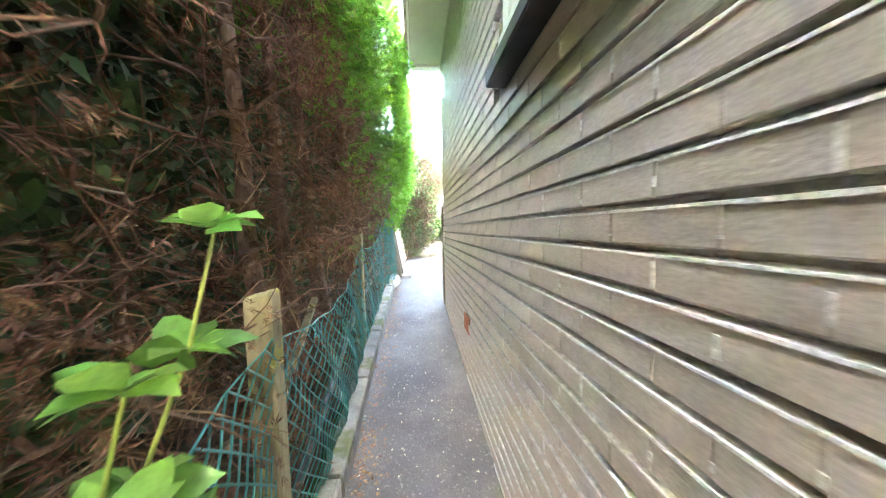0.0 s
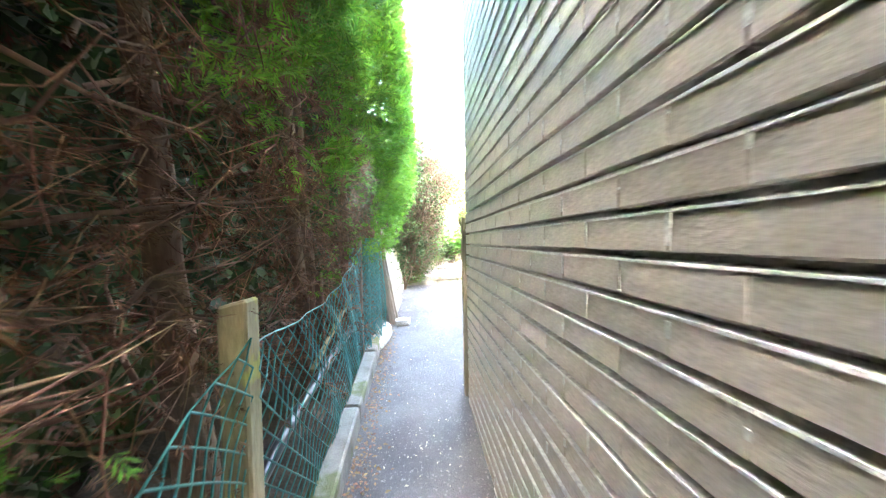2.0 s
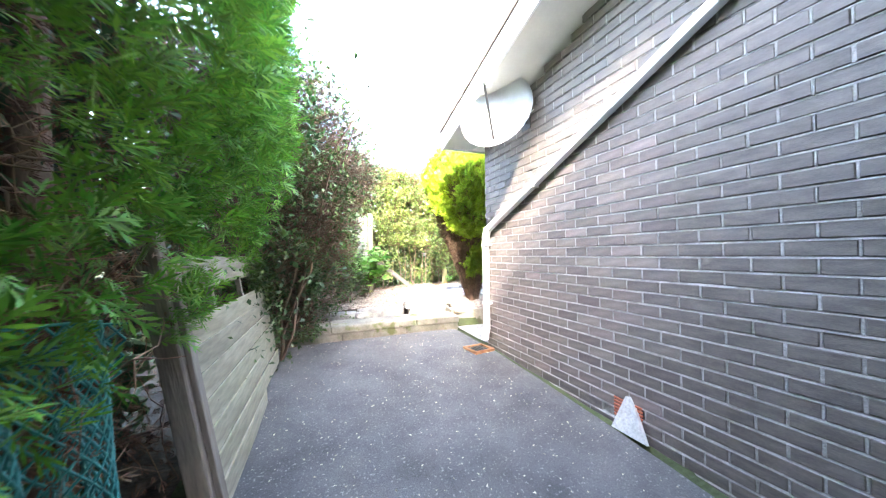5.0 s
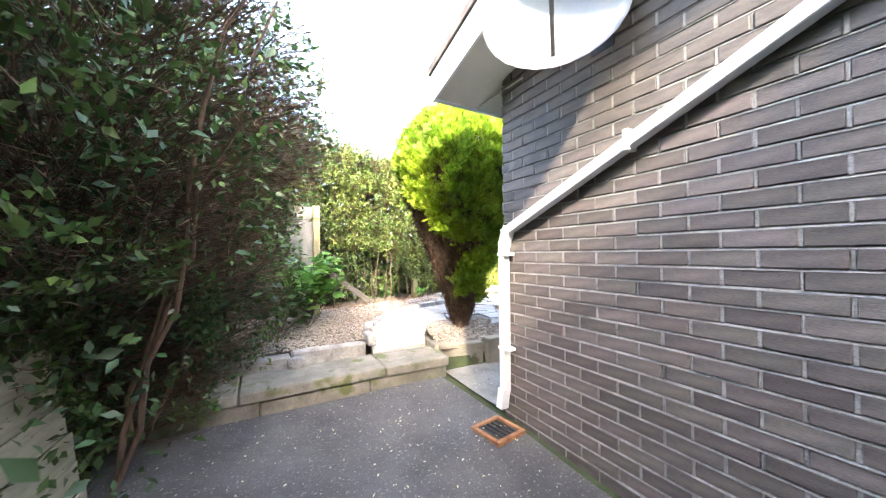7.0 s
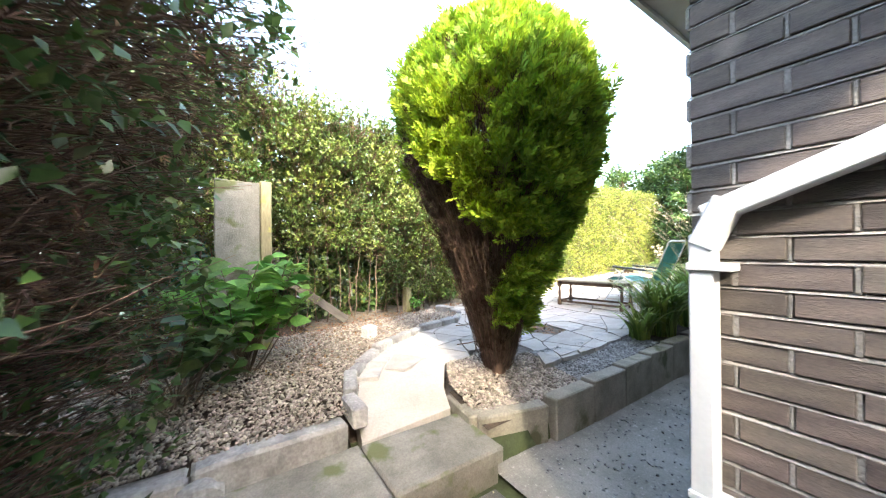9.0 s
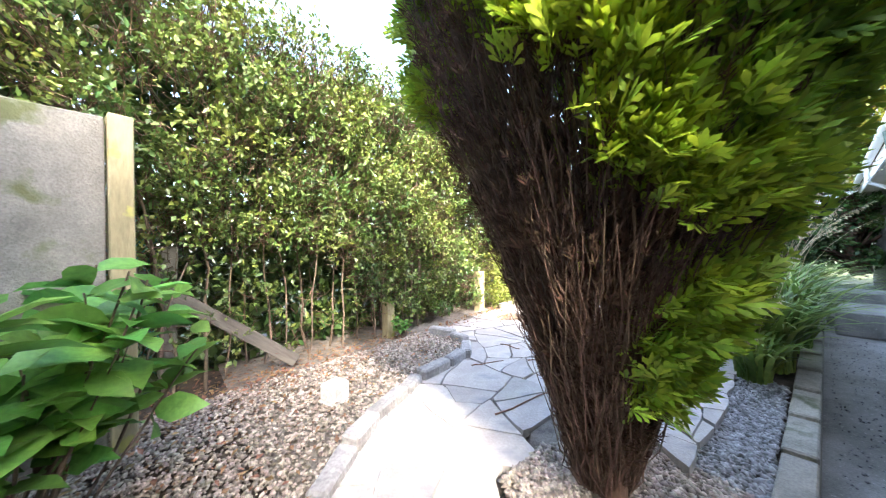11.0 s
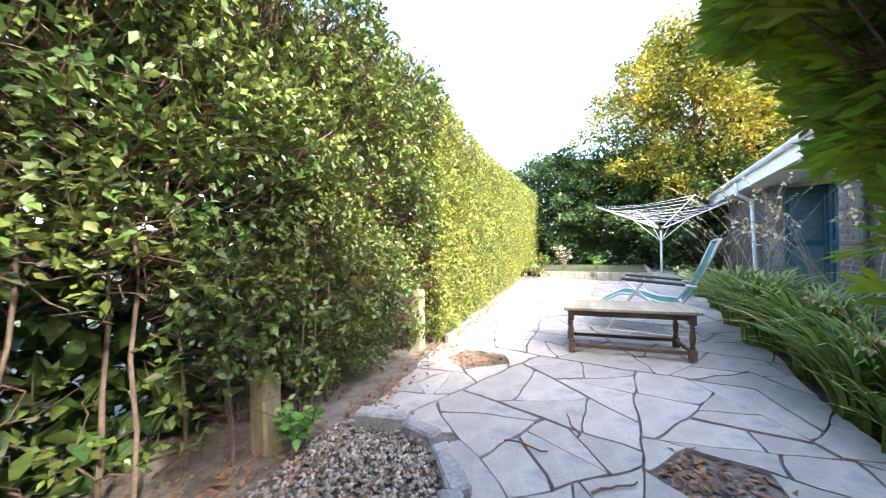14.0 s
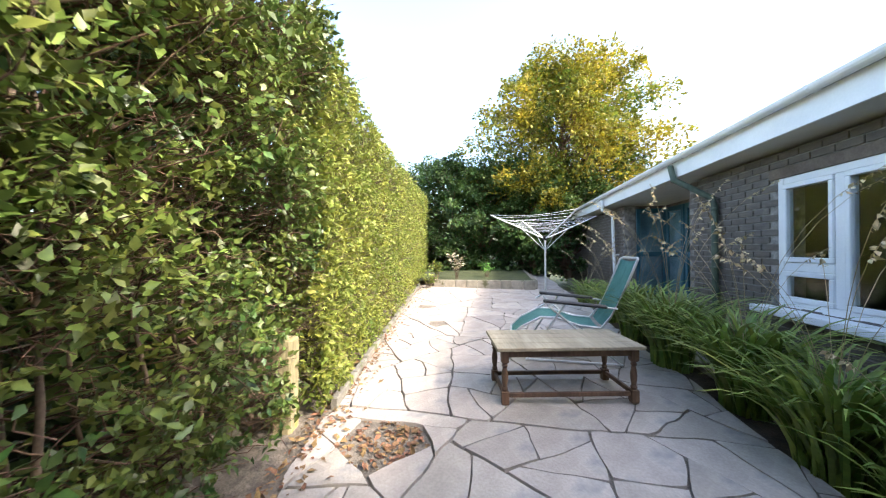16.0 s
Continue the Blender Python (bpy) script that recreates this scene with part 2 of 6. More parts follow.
# ---------------------------------------------------------------- mesh tools


def empty(name, at, label="", category="", group="", kind="", rz=0.0):
    ob = new(name)
    ob.empty_display_size = 0.1
    ob.matrix_world = pose(*at, 0, 0, rz)
    return tagged(ob, label, category, group, kind)


def link_mesh(name, me, material, parent=None, label="", at=None):
    me.materials.append(M[material])
    ob = new(name, me)
    if parent is not None:
        ob.parent = parent
    if at is not None:
        ob.matrix_basis = at
    if label:
        tagged(ob, label)
    return ob


def part(name, bm, material, parent=None, label="", at=None, smooth=False):
    """One bmesh as one mesh object under a thing or part (or on its own)."""
    me = bpy.data.meshes.new(name)
    bm.to_mesh(me)
    bm.free()
    if smooth:
        me.polygons.foreach_set("use_smooth", [True] * len(me.polygons))
    return link_mesh(name, me, material, parent, label, at)


def box(bm, x0, x1, y0, y1, z0, z1, bevel=0.0, m=None):
    """A bevelled box added to bm."""
    r = bmesh.ops.create_cube(bm, size=1.0)
    vs = r["verts"]
    bmesh.ops.scale(bm, vec=(x1 - x0, y1 - y0, z1 - z0), verts=vs)
    bmesh.ops.translate(bm, vec=((x0 + x1) / 2, (y0 + y1) / 2, (z0 + z1) / 2), verts=vs)
    if bevel:
        es = list({e for v in vs for e in v.link_edges})
        r2 = bmesh.ops.bevel(bm, geom=es, offset=bevel, segments=1, affect="EDGES")
        vs = list({v for f in r2["faces"] for v in f.verts} | {v for v in vs if v.is_valid})
    if m is not None:
        bmesh.ops.transform(bm, matrix=m, verts=vs)
    return vs


def boxed(x0, x1, y0, y1, z0, z1, bevel=0.0):
    bm = bmesh.new()
    box(bm, x0, x1, y0, y1, z0, z1, bevel)
    return bm


def np_mesh(name, verts, faces, smooth=False):
    """A mesh from arrays: verts (n,3), faces (m,k) with k = 3 or 4."""
    me = bpy.data.meshes.new(name)
    verts, faces = np.asarray(verts, dtype=np.float32), np.asarray(faces, dtype=np.int32)
    k = faces.shape[1]
    me.vertices.add(len(verts))
    me.vertices.foreach_set("co", verts.ravel())
    me.loops.add(faces.size)
    me.loops.foreach_set("vertex_index", faces.ravel())
    me.polygons.add(len(faces))
    me.polygons.foreach_set("loop_start", np.arange(0, faces.size, k, dtype=np.int32))
    me.polygons.foreach_set("loop_total", np.full(len(faces), k, dtype=np.int32))
    me.update(calc_edges=True)
    if smooth:
        me.polygons.foreach_set("use_smooth", [True] * len(faces))
    return me


def scatter_mesh(name, tv, tf, pos, axis, up, size):
    """Copies of a small template: x of the template goes along axis, z along up."""
    tv, tf = np.asarray(tv, float), np.asarray(tf, int)
    n = len(pos)
    ax = axis / (np.linalg.norm(axis, axis=1, keepdims=True) + 1e-9)
    sd = np.cross(up, ax)
    sd /= np.linalg.norm(sd, axis=1, keepdims=True) + 1e-9
    uu = np.cross(ax, sd)
    size = np.broadcast_to(np.asarray(size, float), (n,))
    v = (tv[None, :, 0, None] * ax[:, None] + tv[None, :, 1, None] * sd[:, None] + tv[None, :, 2, None] * uu[:, None]) * size[:, None, None] + pos[:, None]
    f = tf[None] + (np.arange(n) * len(tv))[:, None, None]
    return np_mesh(name, v.reshape(-1, 3), f.reshape(-1, tf.shape[1]))


LEAF = ([(0, 0, 0), (0.38, 0.27, 0.07), (0.42, 0, 0), (0.38, -0.27, 0.07), (1, 0, -0.08)], [(0, 2, 1), (0, 3, 2), (1, 2, 4), (2, 3, 4)])
LEAF2 = ([(0, 0, 0), (0.45, 0.27, 0.06), (1, 0, -0.06), (0.45, -0.27, 0.06)], [(0, 2, 1), (0, 3, 2)])
_side = [(0.16, 0.17), (0.42, 0.30), (0.72, 0.20)]
_bv = [(0, 0, 0)] + [(_x, 0, 0.02 - 0.10 * _x * _x) for _x, _ in _side] + [(1, 0, -0.14)] + [(_x, _w, 0.09 - 0.12 * _x * _x) for _x, _w in _side] + [(_x, -_w, 0.09 - 0.12 * _x * _x) for _x, _w in _side]
_bf = []
for _o in (5, 8):
    _t = [(0, 1, _o), (_o, 1, 2), (_o, 2, _o + 1), (_o + 1, 2, 3), (_o + 1, 3, _o + 2), (_o + 2, 3, 4)]
    _bf += _t if _o == 5 else [_q[::-1] for _q in _t]
BIGLEAF = (_bv, _bf)
_fv, _ff = [], []
for _a, _len, _off in ((0, 1.0, 0.0), (35, 0.50, 0.10), (-35, 0.50, 0.16), (33, 0.46, 0.28), (-33, 0.46, 0.34), (30, 0.38, 0.48), (-30, 0.36, 0.54), (50, 0.36, 0.0), (-50, 0.36, 0.04)):
    _c, _s, _i = math.cos(radians(_a)), math.sin(radians(_a)), len(_fv)
    _w = 0.042
    for _x, _y in ((0, 0), (_len * 0.6, _w), (_len, 0), (_len * 0.6, -_w)):
        _fv.append((_off + _x * _c - _y * _s, _x * _s + _y * _c, -0.14 * (_off + _x) ** 2 + 0.05 * math.sin(_a)))
    _ff.append((_i, _i + 3, _i + 2, _i + 1))
FROND = (_fv, _ff)
SPRIG = (_fv[:20], _ff[:5])
_mv, _mf = [], []
for _a, _len, _off in ((0, 1.0, 0.0), (32, 0.62, 0.08), (-32, 0.62, 0.08), (28, 0.5, 0.38), (-28, 0.5, 0.38), (56, 0.42, 0.0), (-56, 0.42, 0.0)):
    _c, _s, _i = math.cos(radians(_a)), math.sin(radians(_a)), len(_mv)
    for _x, _y in ((0, 0), (_len * 0.72, 0.075), (_len, 0), (_len * 0.72, -0.075)):
        _mv.append((_off + _x * _c - _y * _s, _x * _s + _y * _c, -0.16 * (_off + _x) ** 2 + 0.05 * math.sin(_a)))
    _mf.append((_i, _i + 3, _i + 2, _i + 1))
FAN = (_mv, _mf)

rng = np.random.default_rng(7)


def rand_dirs(n, bias=(0, 0, 0), spread=1.0):
    d = rng.normal(size=(n, 3)) * spread + np.asarray(bias)
    return d / (np.linalg.norm(d, axis=1, keepdims=True) + 1e-9)


def leaves(name, pos, out, size, material, parent, label="", template=LEAF, droop=-0.2, jitter=0.6, flat=0.7):
    """Leaves at pos that point roughly along out."""
    n = len(pos)
    axis = out + rng.normal(size=(n, 3)) * jitter + np.array([0, 0, droop])
    up = np.array([0, 0, 1.0]) * flat + out * (1 - flat) + rng.normal(size=(n, 3)) * 0.5
    return link_mesh(name, scatter_mesh(name, *template, pos, axis, up, size * rng.uniform(0.6, 1.35, n)), material, parent, label)


def tubes(paths, sides=4):
    """Tapered tubes along paths, each a list of (point, radius), as arrays of verts and quads."""
    V, F, base = [], [], 0
    ang = np.arange(sides) * 2 * math.pi / sides
    for path in paths:
        p = np.array([q[0] for q in path], float)
        r = np.array([q[1] for q in path], float)
        d = np.gradient(p, axis=0)
        d /= np.linalg.norm(d, axis=1, keepdims=True) + 1e-9
        ref = np.where(np.abs(d[:, 2:3]) > 0.9, np.array([[1.0, 0, 0]]), np.array([[0, 0, 1.0]]))
        a = np.cross(d, ref)
        a /= np.linalg.norm(a, axis=1, keepdims=True) + 1e-9
        b = np.cross(d, a)
        ring = p[:, None] + r[:, None, None] * (np.cos(ang)[None, :, None] * a[:, None] + np.sin(ang)[None, :, None] * b[:, None])
        V.append(ring.reshape(-1, 3))
        k = len(p)
        for i in range(k - 1):
            for j in range(sides):
                q = (j + 1) % sides
                F.append((base + i * sides + j, base + i * sides + q, base + (i + 1) * sides + q, base + (i + 1) * sides + j))
        for e, o in ((0, 1), (k - 1, -1)):
            if sides == 4:
                F.append(tuple(base + e * sides + j for j in range(4))[::o])
        base += k * sides
    return np.concatenate(V), F


def tube_part(name, paths, material, parent=None, label="", sides=4, smooth=True, at=None):
    v, f = tubes(paths, sides)
    return link_mesh(name, np_mesh(name, v, f, smooth), material, parent, label, at)


def wiggle(a, b, r0, r1, steps=5, amp=0.05):
    """A crooked tapered branch from a to b."""
    a, b = np.asarray(a, float), np.asarray(b, float)
    out = []
    off = rng.normal(size=(steps + 1, 3)).cumsum(axis=0) * amp / math.sqrt(steps)
    off -= np.linspace(0, 1, steps + 1)[:, None] * off[-1]
    for i in range(steps + 1):
        s = i / steps
        out.append((a + (b - a) * s + off[i] * (0 if i == 0 else 1), r0 + (r1 - r0) * s))
    return out


def smooth_noise(p, scale, seed=0.0):
    """Cheap smooth noise of points, about -1 to 1."""
    q = np.asarray(p) * scale
    return (np.sin(q[:, 0] * 1.7 + 3.1 * np.sin(q[:, 1] * 0.9 + seed) + seed) + np.sin(q[:, 1] * 2.1 + 2.3 * np.sin(q[:, 2] * 1.3 + seed * 2)) + np.sin(q[:, 2] * 1.9 + 2.7 * np.sin(q[:, 0] * 1.1 + seed * 3))) / 3

# ---------------------------------------------------------------- ground levels


def yard_z(y):
    return float(np.interp(y, [-8, 0, 2.9, 6.3, 7.8, 9.0], [-0.75, -0.32, -0.08, 0.205, 0.295, 0.30]))


def garden_z(x, y):
    return 0.655 + 0.018 * (x - 3) + 0.02 * (y - 10)


PATH_POLY = [(1.44, 9.40), (2.04, 9.40), (2.12, 9.60), (2.30, 9.85), (2.60, 9.95), (2.80, 10.35), (2.62, 10.74), (2.16, 10.52), (1.84, 10.24), (1.62, 9.95), (1.49, 9.65)]


def inside(poly, x, y):
    c = False
    for (x0, y0), (x1, y1) in zip(poly, poly[1:] + poly[:1]):
        if (y0 > y) != (y1 > y) and x < (x1 - x0) * (y - y0) / (y1 - y0) + x0:
            c = not c
    return c


def path_z(x, y):
    return min(garden_z(x, y), 0.492 + (y - 9.38) * 0.21 + (x - 1.5) * 0.05)


def bed_z(x, y):
    """Level under gravel and flags, sunk beneath the sloping path."""
    near = any(inside(PATH_POLY, x + a, y + b) for a in (-0.05, 0, 0.05) for b in (-0.1, 0, 0.05))
    if near:
        return path_z(x, y) - 0.10
    return strip_z(x, y) if y < 9.64 and x > 2.1 else garden_z(x, y)


def strip_z(x, y):
    """Planting strip, falling to the top of the low wall."""
    t = min(1.0, max(0.0, (y - 9.14) / 0.48))
    w = 0.535 + 0.046 * (x - 2.6)
    return min(garden_z(x, y), w + (garden_z(x, y) - w) * t)


def hedge_y(x):
    return 11.66 + 0.157 * (x - 2.5)


def sheet(name, xs, ys, height, material, label, category, bump=0.0, parent=None, kind="structure"):
    xs, ys = list(xs), list(ys)
    v = []
    for y in ys:
        for x in xs:
            v.append((x, y, height(x, y) + (noise.noise((x * 3, y * 3, 0.5)) * bump if bump else 0)))
    w = len(xs)
    f = [(j * w + i, j * w + i + 1, (j + 1) * w + i + 1, (j + 1) * w + i) for j in range(len(ys) - 1) for i in range(w - 1)]
    ob = link_mesh(name, np_mesh(name, v, f, True), material, parent)
    return tagged(ob, label, category, kind=kind)


def land(x, y):
    if abs(x) > 40 or abs(y) > 40:
        return -0.2
    if y < (9.45 if x < 2.1 else 9.06):
        return yard_z(y) - 0.03 if x < 2.1 else yard_z(8.5) - 0.03
    return garden_z(min(max(x, -3), 20), min(y, 14)) - 0.22


sheet("ground", [-600, -80, -40, -20, -8, -4, -2, -1, 0, 1, 2.05, 2.15, 4, 6, 8, 11, 14, 18, 24, 40, 80, 600],
      [-600, -80, -40, -20, -8, -4, -2, 0, 1.5, 3, 4.5, 6.3, 7, 7.8, 9.05, 9.07, 9.44, 9.46, 10, 11, 12, 13, 15, 20, 40, 80, 600], land, "lawn", "rough grass and soil ground running to the horizon", "ground")
sheet("road", np.arange(-0.42, 2.08, 0.1), np.concatenate([np.arange(-8, 0, 0.5), np.arange(0, 9.0, 0.09)]), lambda x, y: yard_z(y) + 0.012 * math.sin(x * 1.3 + y * 0.7), "asphalt", "worn dark asphalt path strewn with pale leaf specks", "path", 0.006)
sheet("soil_strip", np.arange(-3.2, -0.44, 0.14), np.arange(-8, 9.3, 0.2), lambda x, y: yard_z(y) + 0.05 + 0.05 * (-x - 0.4), "soil", "dark bare soil with dry needle litter under the hedge", "soil", 0.05)
sheet("pavement", np.arange(2.08, 11.2, 0.15), [8.07, 8.3, 8.6, 8.9, 9.2], lambda x, y: 0.295 + 0.01 * math.sin(x * 3 + y * 5), "passage", "damp concrete side passage with loose gravel", "path", 0.008)
sheet("gravel_soil", np.arange(-2.0, 3.5, 0.06), np.arange(9.46, 12.6, 0.06), lambda x, y: bed_z(x, y) - 0.035, "soil", "brown soil under the gravel and hedge", "soil", 0.02)
sheet("patio_base", np.concatenate([np.arange(1.6, 3.0, 0.06), np.arange(3.0, 16.0, 0.2)]), np.concatenate([np.arange(9.46, 11, 0.06), np.arange(11.0, 15.0, 0.2)]), lambda x, y: bed_z(x, y) - 0.022, "joint", "dark earth joints between the paving flags", "soil", 0.006)
sheet("bed_soil", np.arange(2.1, 11.0, 0.2), [9.1, 9.2, 9.3, 9.4, 9.5], lambda x, y: strip_z(x, y) - 0.026, "soil", "dark soil of the planting strip behind the wall", "soil", 0.01)

# ---------------------------------------------------------------- brick walls
COURSE, BRICK_L, JOINT = 0.0758, 0.2275, 0.0125


def brick_mesh(length, seed, gap=JOINT):
    bm = bmesh.new()
    box(bm, -length / 2, length / 2, -0.051, 0.051, -(COURSE - gap) / 2, (COURSE - gap) / 2, 0.0028)
    r = random.Random(seed)
    for v in bm.verts:
        v.co += Vector((r.uniform(-1, 1), r.uniform(-1, 1) * 1.2, r.uniform(-1, 1))) * 0.0012
    me = bpy.data.meshes.new("brick")
    bm.to_mesh(me)
    bm.free()
    return me


def brick_wall(name, origin, rz, length, z0, z1, material, label, near, holes=(), half=0.0, slope=None):
    """Stretcher-bond wall whose outer face looks along -y of its own frame; near = (a0, a1, b0, b1), the stretch built brick by brick."""
    wall = empty(name, origin, label, "wall", kind="structure", rz=rz)
    bm = boxed(0, length, 0.026, 0.22, z0, z1)
    if slope:
        for v in bm.verts:
            if v.co.z > z0 + 0.1:
                v.co.z = min(z1, slope[0] + slope[1] * v.co.x)
    mortar = "mortar" if material == "brick" else "mortar_gable"
    part("mortar_bed", bm, mortar, wall)
    tight = material == "brick"
    meshes = [brick_mesh(BRICK_L - (0.0015 if tight else JOINT), i, 0.0145 if tight else JOINT) for i in range(6)]
    for me in meshes:
        me.materials.append(M[material])
    rest_v, rest_f, base = [], [], 0
    src = [(np.array([v.co[:] for v in me.vertices]), [tuple(p.vertices) for p in me.polygons]) for me in meshes]
    hv, hf = brick_mesh(BRICK_L / 2 - JOINT, 9), None
    hf = [tuple(p.vertices) for p in hv.polygons]
    hv = np.array([v.co[:] for v in hv.vertices])
    strips, k, count = [], 0, 0
    rnd = random.Random(3)
    for row in range(int((z1 - z0) / COURSE)):
        zc = z0 + (row + 0.5) * COURSE
        # weather-struck bed joint: set back under the brick above, flush with the brick below
        strips.append(zc + COURSE / 2)
        x = (0.5 * BRICK_L if row % 2 else 0.0) + half
        if row % 2:
            rest_v.append(hv + np.array([BRICK_L / 4, 0.051, zc]))
            rest_f += [tuple(base + q for q in face) for face in hf]
            base += len(hv)
        while x < length - 0.06:
            cx = x + BRICK_L / 2
            x += BRICK_L
            if cx + BRICK_L / 2 > length + 0.01:
                continue
            if any(a0 < cx < a1 and b0 < zc < b1 for a0, a1, b0, b1 in holes) or slope and zc > slope[0] + slope[1] * cx:
                continue
            i = rnd.randrange(6)
            at = pose(cx, 0.051 + rnd.uniform(-1, 1) * (0.0005 if tight else 0.0022), zc + rnd.uniform(-0.0012, 0.0012), rnd.uniform(-0.5, 0.5), rnd.uniform(-0.25, 0.25), rnd.uniform(-1, 1) * (0.08 if tight else 0.3))
            if near[0] < cx < near[1] and near[2] < zc < near[3] and count < 300:
                ob = new("brick", meshes[i])
                ob.parent, ob.matrix_basis = wall, at
                count += 1
            else:
                v, f = src[i]
                vv = v @ np.array(at.to_3x3()).T + np.array(at.translation)
                rest_v.append(vv)
                rest_f += [tuple(base + q for q in face) for face in f]
                base += len(v)
    me = bpy.data.meshes.new("brickwork")
    me.from_pydata(np.concatenate(rest_v).tolist(), [], rest_f)
    tagged(link_mesh("brickwork", me, material, wall), kind="stuff")
    bm = bmesh.new()
    for z in strips:
        n = int(length / 0.12)
        rows_ = [[], [], []] if tight else [[], []]
        for i in range(n + 1):
            xx = length * i / n
            if slope and z > slope[0] + slope[1] * xx:
                xx = min(length, (z - slope[0]) / slope[1])
            j = noise.noise((xx * 9, z * 31, 0)) * 0.0022
            if tight:
                # a lip of mortar smeared over the lower brick as its sky-lit edge, then the ledge running back
                w = 0.0105 + 1.4 * j + 0.002 * noise.noise((xx * 40, z * 31, 5))
                profile = ((-0.0014, z - w), (-0.0005 + 0.3 * j, z - 0.0058), (0.027, z - 0.0035))
            else:
                profile = ((-0.0004 + j, z - JOINT * 0.36 + j * 0.4), (0.010, z + JOINT * 0.5))
            for row_, (yy, zz) in zip(rows_, profile):
                row_.append(bm.verts.new((xx, yy, zz)))
        for low, top in zip(rows_[:-1], rows_[1:]):
            for i in range(n):
                bm.faces.new((low[i], low[i + 1], top[i + 1], top[i]))
    part("bed_joint", bm, "mortar_smear_lit_edge" if tight else mortar, wall)
    bm = bmesh.new()
    for row in range(int((z1 - z0) / COURSE)):
        zc = z0 + (row + 0.5) * COURSE
        x = (0.5 * BRICK_L if row % 2 else 0.0) + half
        while x < length:
            if not any(a0 < x < a1 and b0 < zc < b1 for a0, a1, b0, b1 in holes) and not (slope and zc > slope[0] + slope[1] * x):
                w = JOINT * rnd.uniform(0.25, 0.5)
                if tight:
                    # thin flush smears of mortar over the butted brick ends
                    if rnd.random() < 0.85:
                        u, v = sorted((rnd.uniform(-0.030, 0.028), rnd.uniform(-0.030, 0.028)))
                        box(bm, x - w * 0.9, x + w * 0.9, -0.0012, 0.01, zc + u, zc + v + 0.003)
                else:
                    box(bm, x - w, x + w, rnd.uniform(0.0005, 0.003), 0.03, zc - COURSE / 2 + 0.004, zc + COURSE / 2 - 0.005)
            x += BRICK_L
    part("perpend_joint", bm, "mortar_smear_lit_edge" if tight else mortar, wall)
    return wall


ALLEY_X, HOUSE_X, CORNER_Y, NORTH_Y = 0.38, 2.07, 8.07, 8.07
# alley wall: own x runs along world -y, outer face looks to world -x
brick_wall("wall_alley", (ALLEY_X, 4.36, 0), -90, 8.4, -0.698, 3.168, "brick", "weathered grey-brown brick wall with struck pale joints", (0.0, 3.4, 0.7, 1.95), holes=((2.93, 6.0, 1.63, 2.58), (1.76, 1.98, 0.25, 0.42)))
brick_wall("wall_house", (HOUSE_X, CORNER_Y, 0), -90, 3.8, -0.153, 3.60, "brick_house", "dark grey-brown brick gable wall of the bungalow", (0.0, 2.2, 0.3, 2.1), holes=((1.8, 2.04, 0.23, 0.4),), slope=(2.80, 0.25))
bm = boxed(ALLEY_X + 0.1, HOUSE_X, 4.15, 4.345, -0.5, 3.16)
tagged(part("wall_return", bm, "brick_house"), "brick return wall between alley and house", "wall", kind="structure")

# eaves of the alley building: soffit, fascia, end board and the roof slope above
ae = empty("roof_alley", (ALLEY_X, 4.3, 3.18), "pale boarded eaves and brown roof over the alley wall", "roof", kind="structure")
part("soffit", boxed(-0.375, 0.11, -8.3, 0.0, 0.0, 0.014, 0.002), "soffit", ae)
part("fascia", boxed(-0.40, -0.378, -8.3, 0.13, -0.02, 0.19, 0.003), "fascia", ae)
part("end_board", boxed(-0.376, 0.10, 0.002, 0.13, -0.03, 0.15, 0.003), "fascia", ae)
bm = bmesh.new()
sl = [bm.verts.new((x, y, z)) for y in (-8.35, 0.16) for x, z in ((-0.44, 0.20), (2.4, 1.0), (2.4, 1.06), (-0.44, 0.26))]
for q in ((0, 1, 2, 3), (7, 6, 5, 4), (0, 4, 5, 1), (1, 5, 6, 2), (2, 6, 7, 3), (3, 7, 4, 0)):
    bm.faces.new([sl[k] for k in q])
bmesh.ops.recalc_face_normals(bm, faces=bm.faces)
part("roof_slope", bm, "roof", ae)

# ---------------------------------------------------------------- foliage


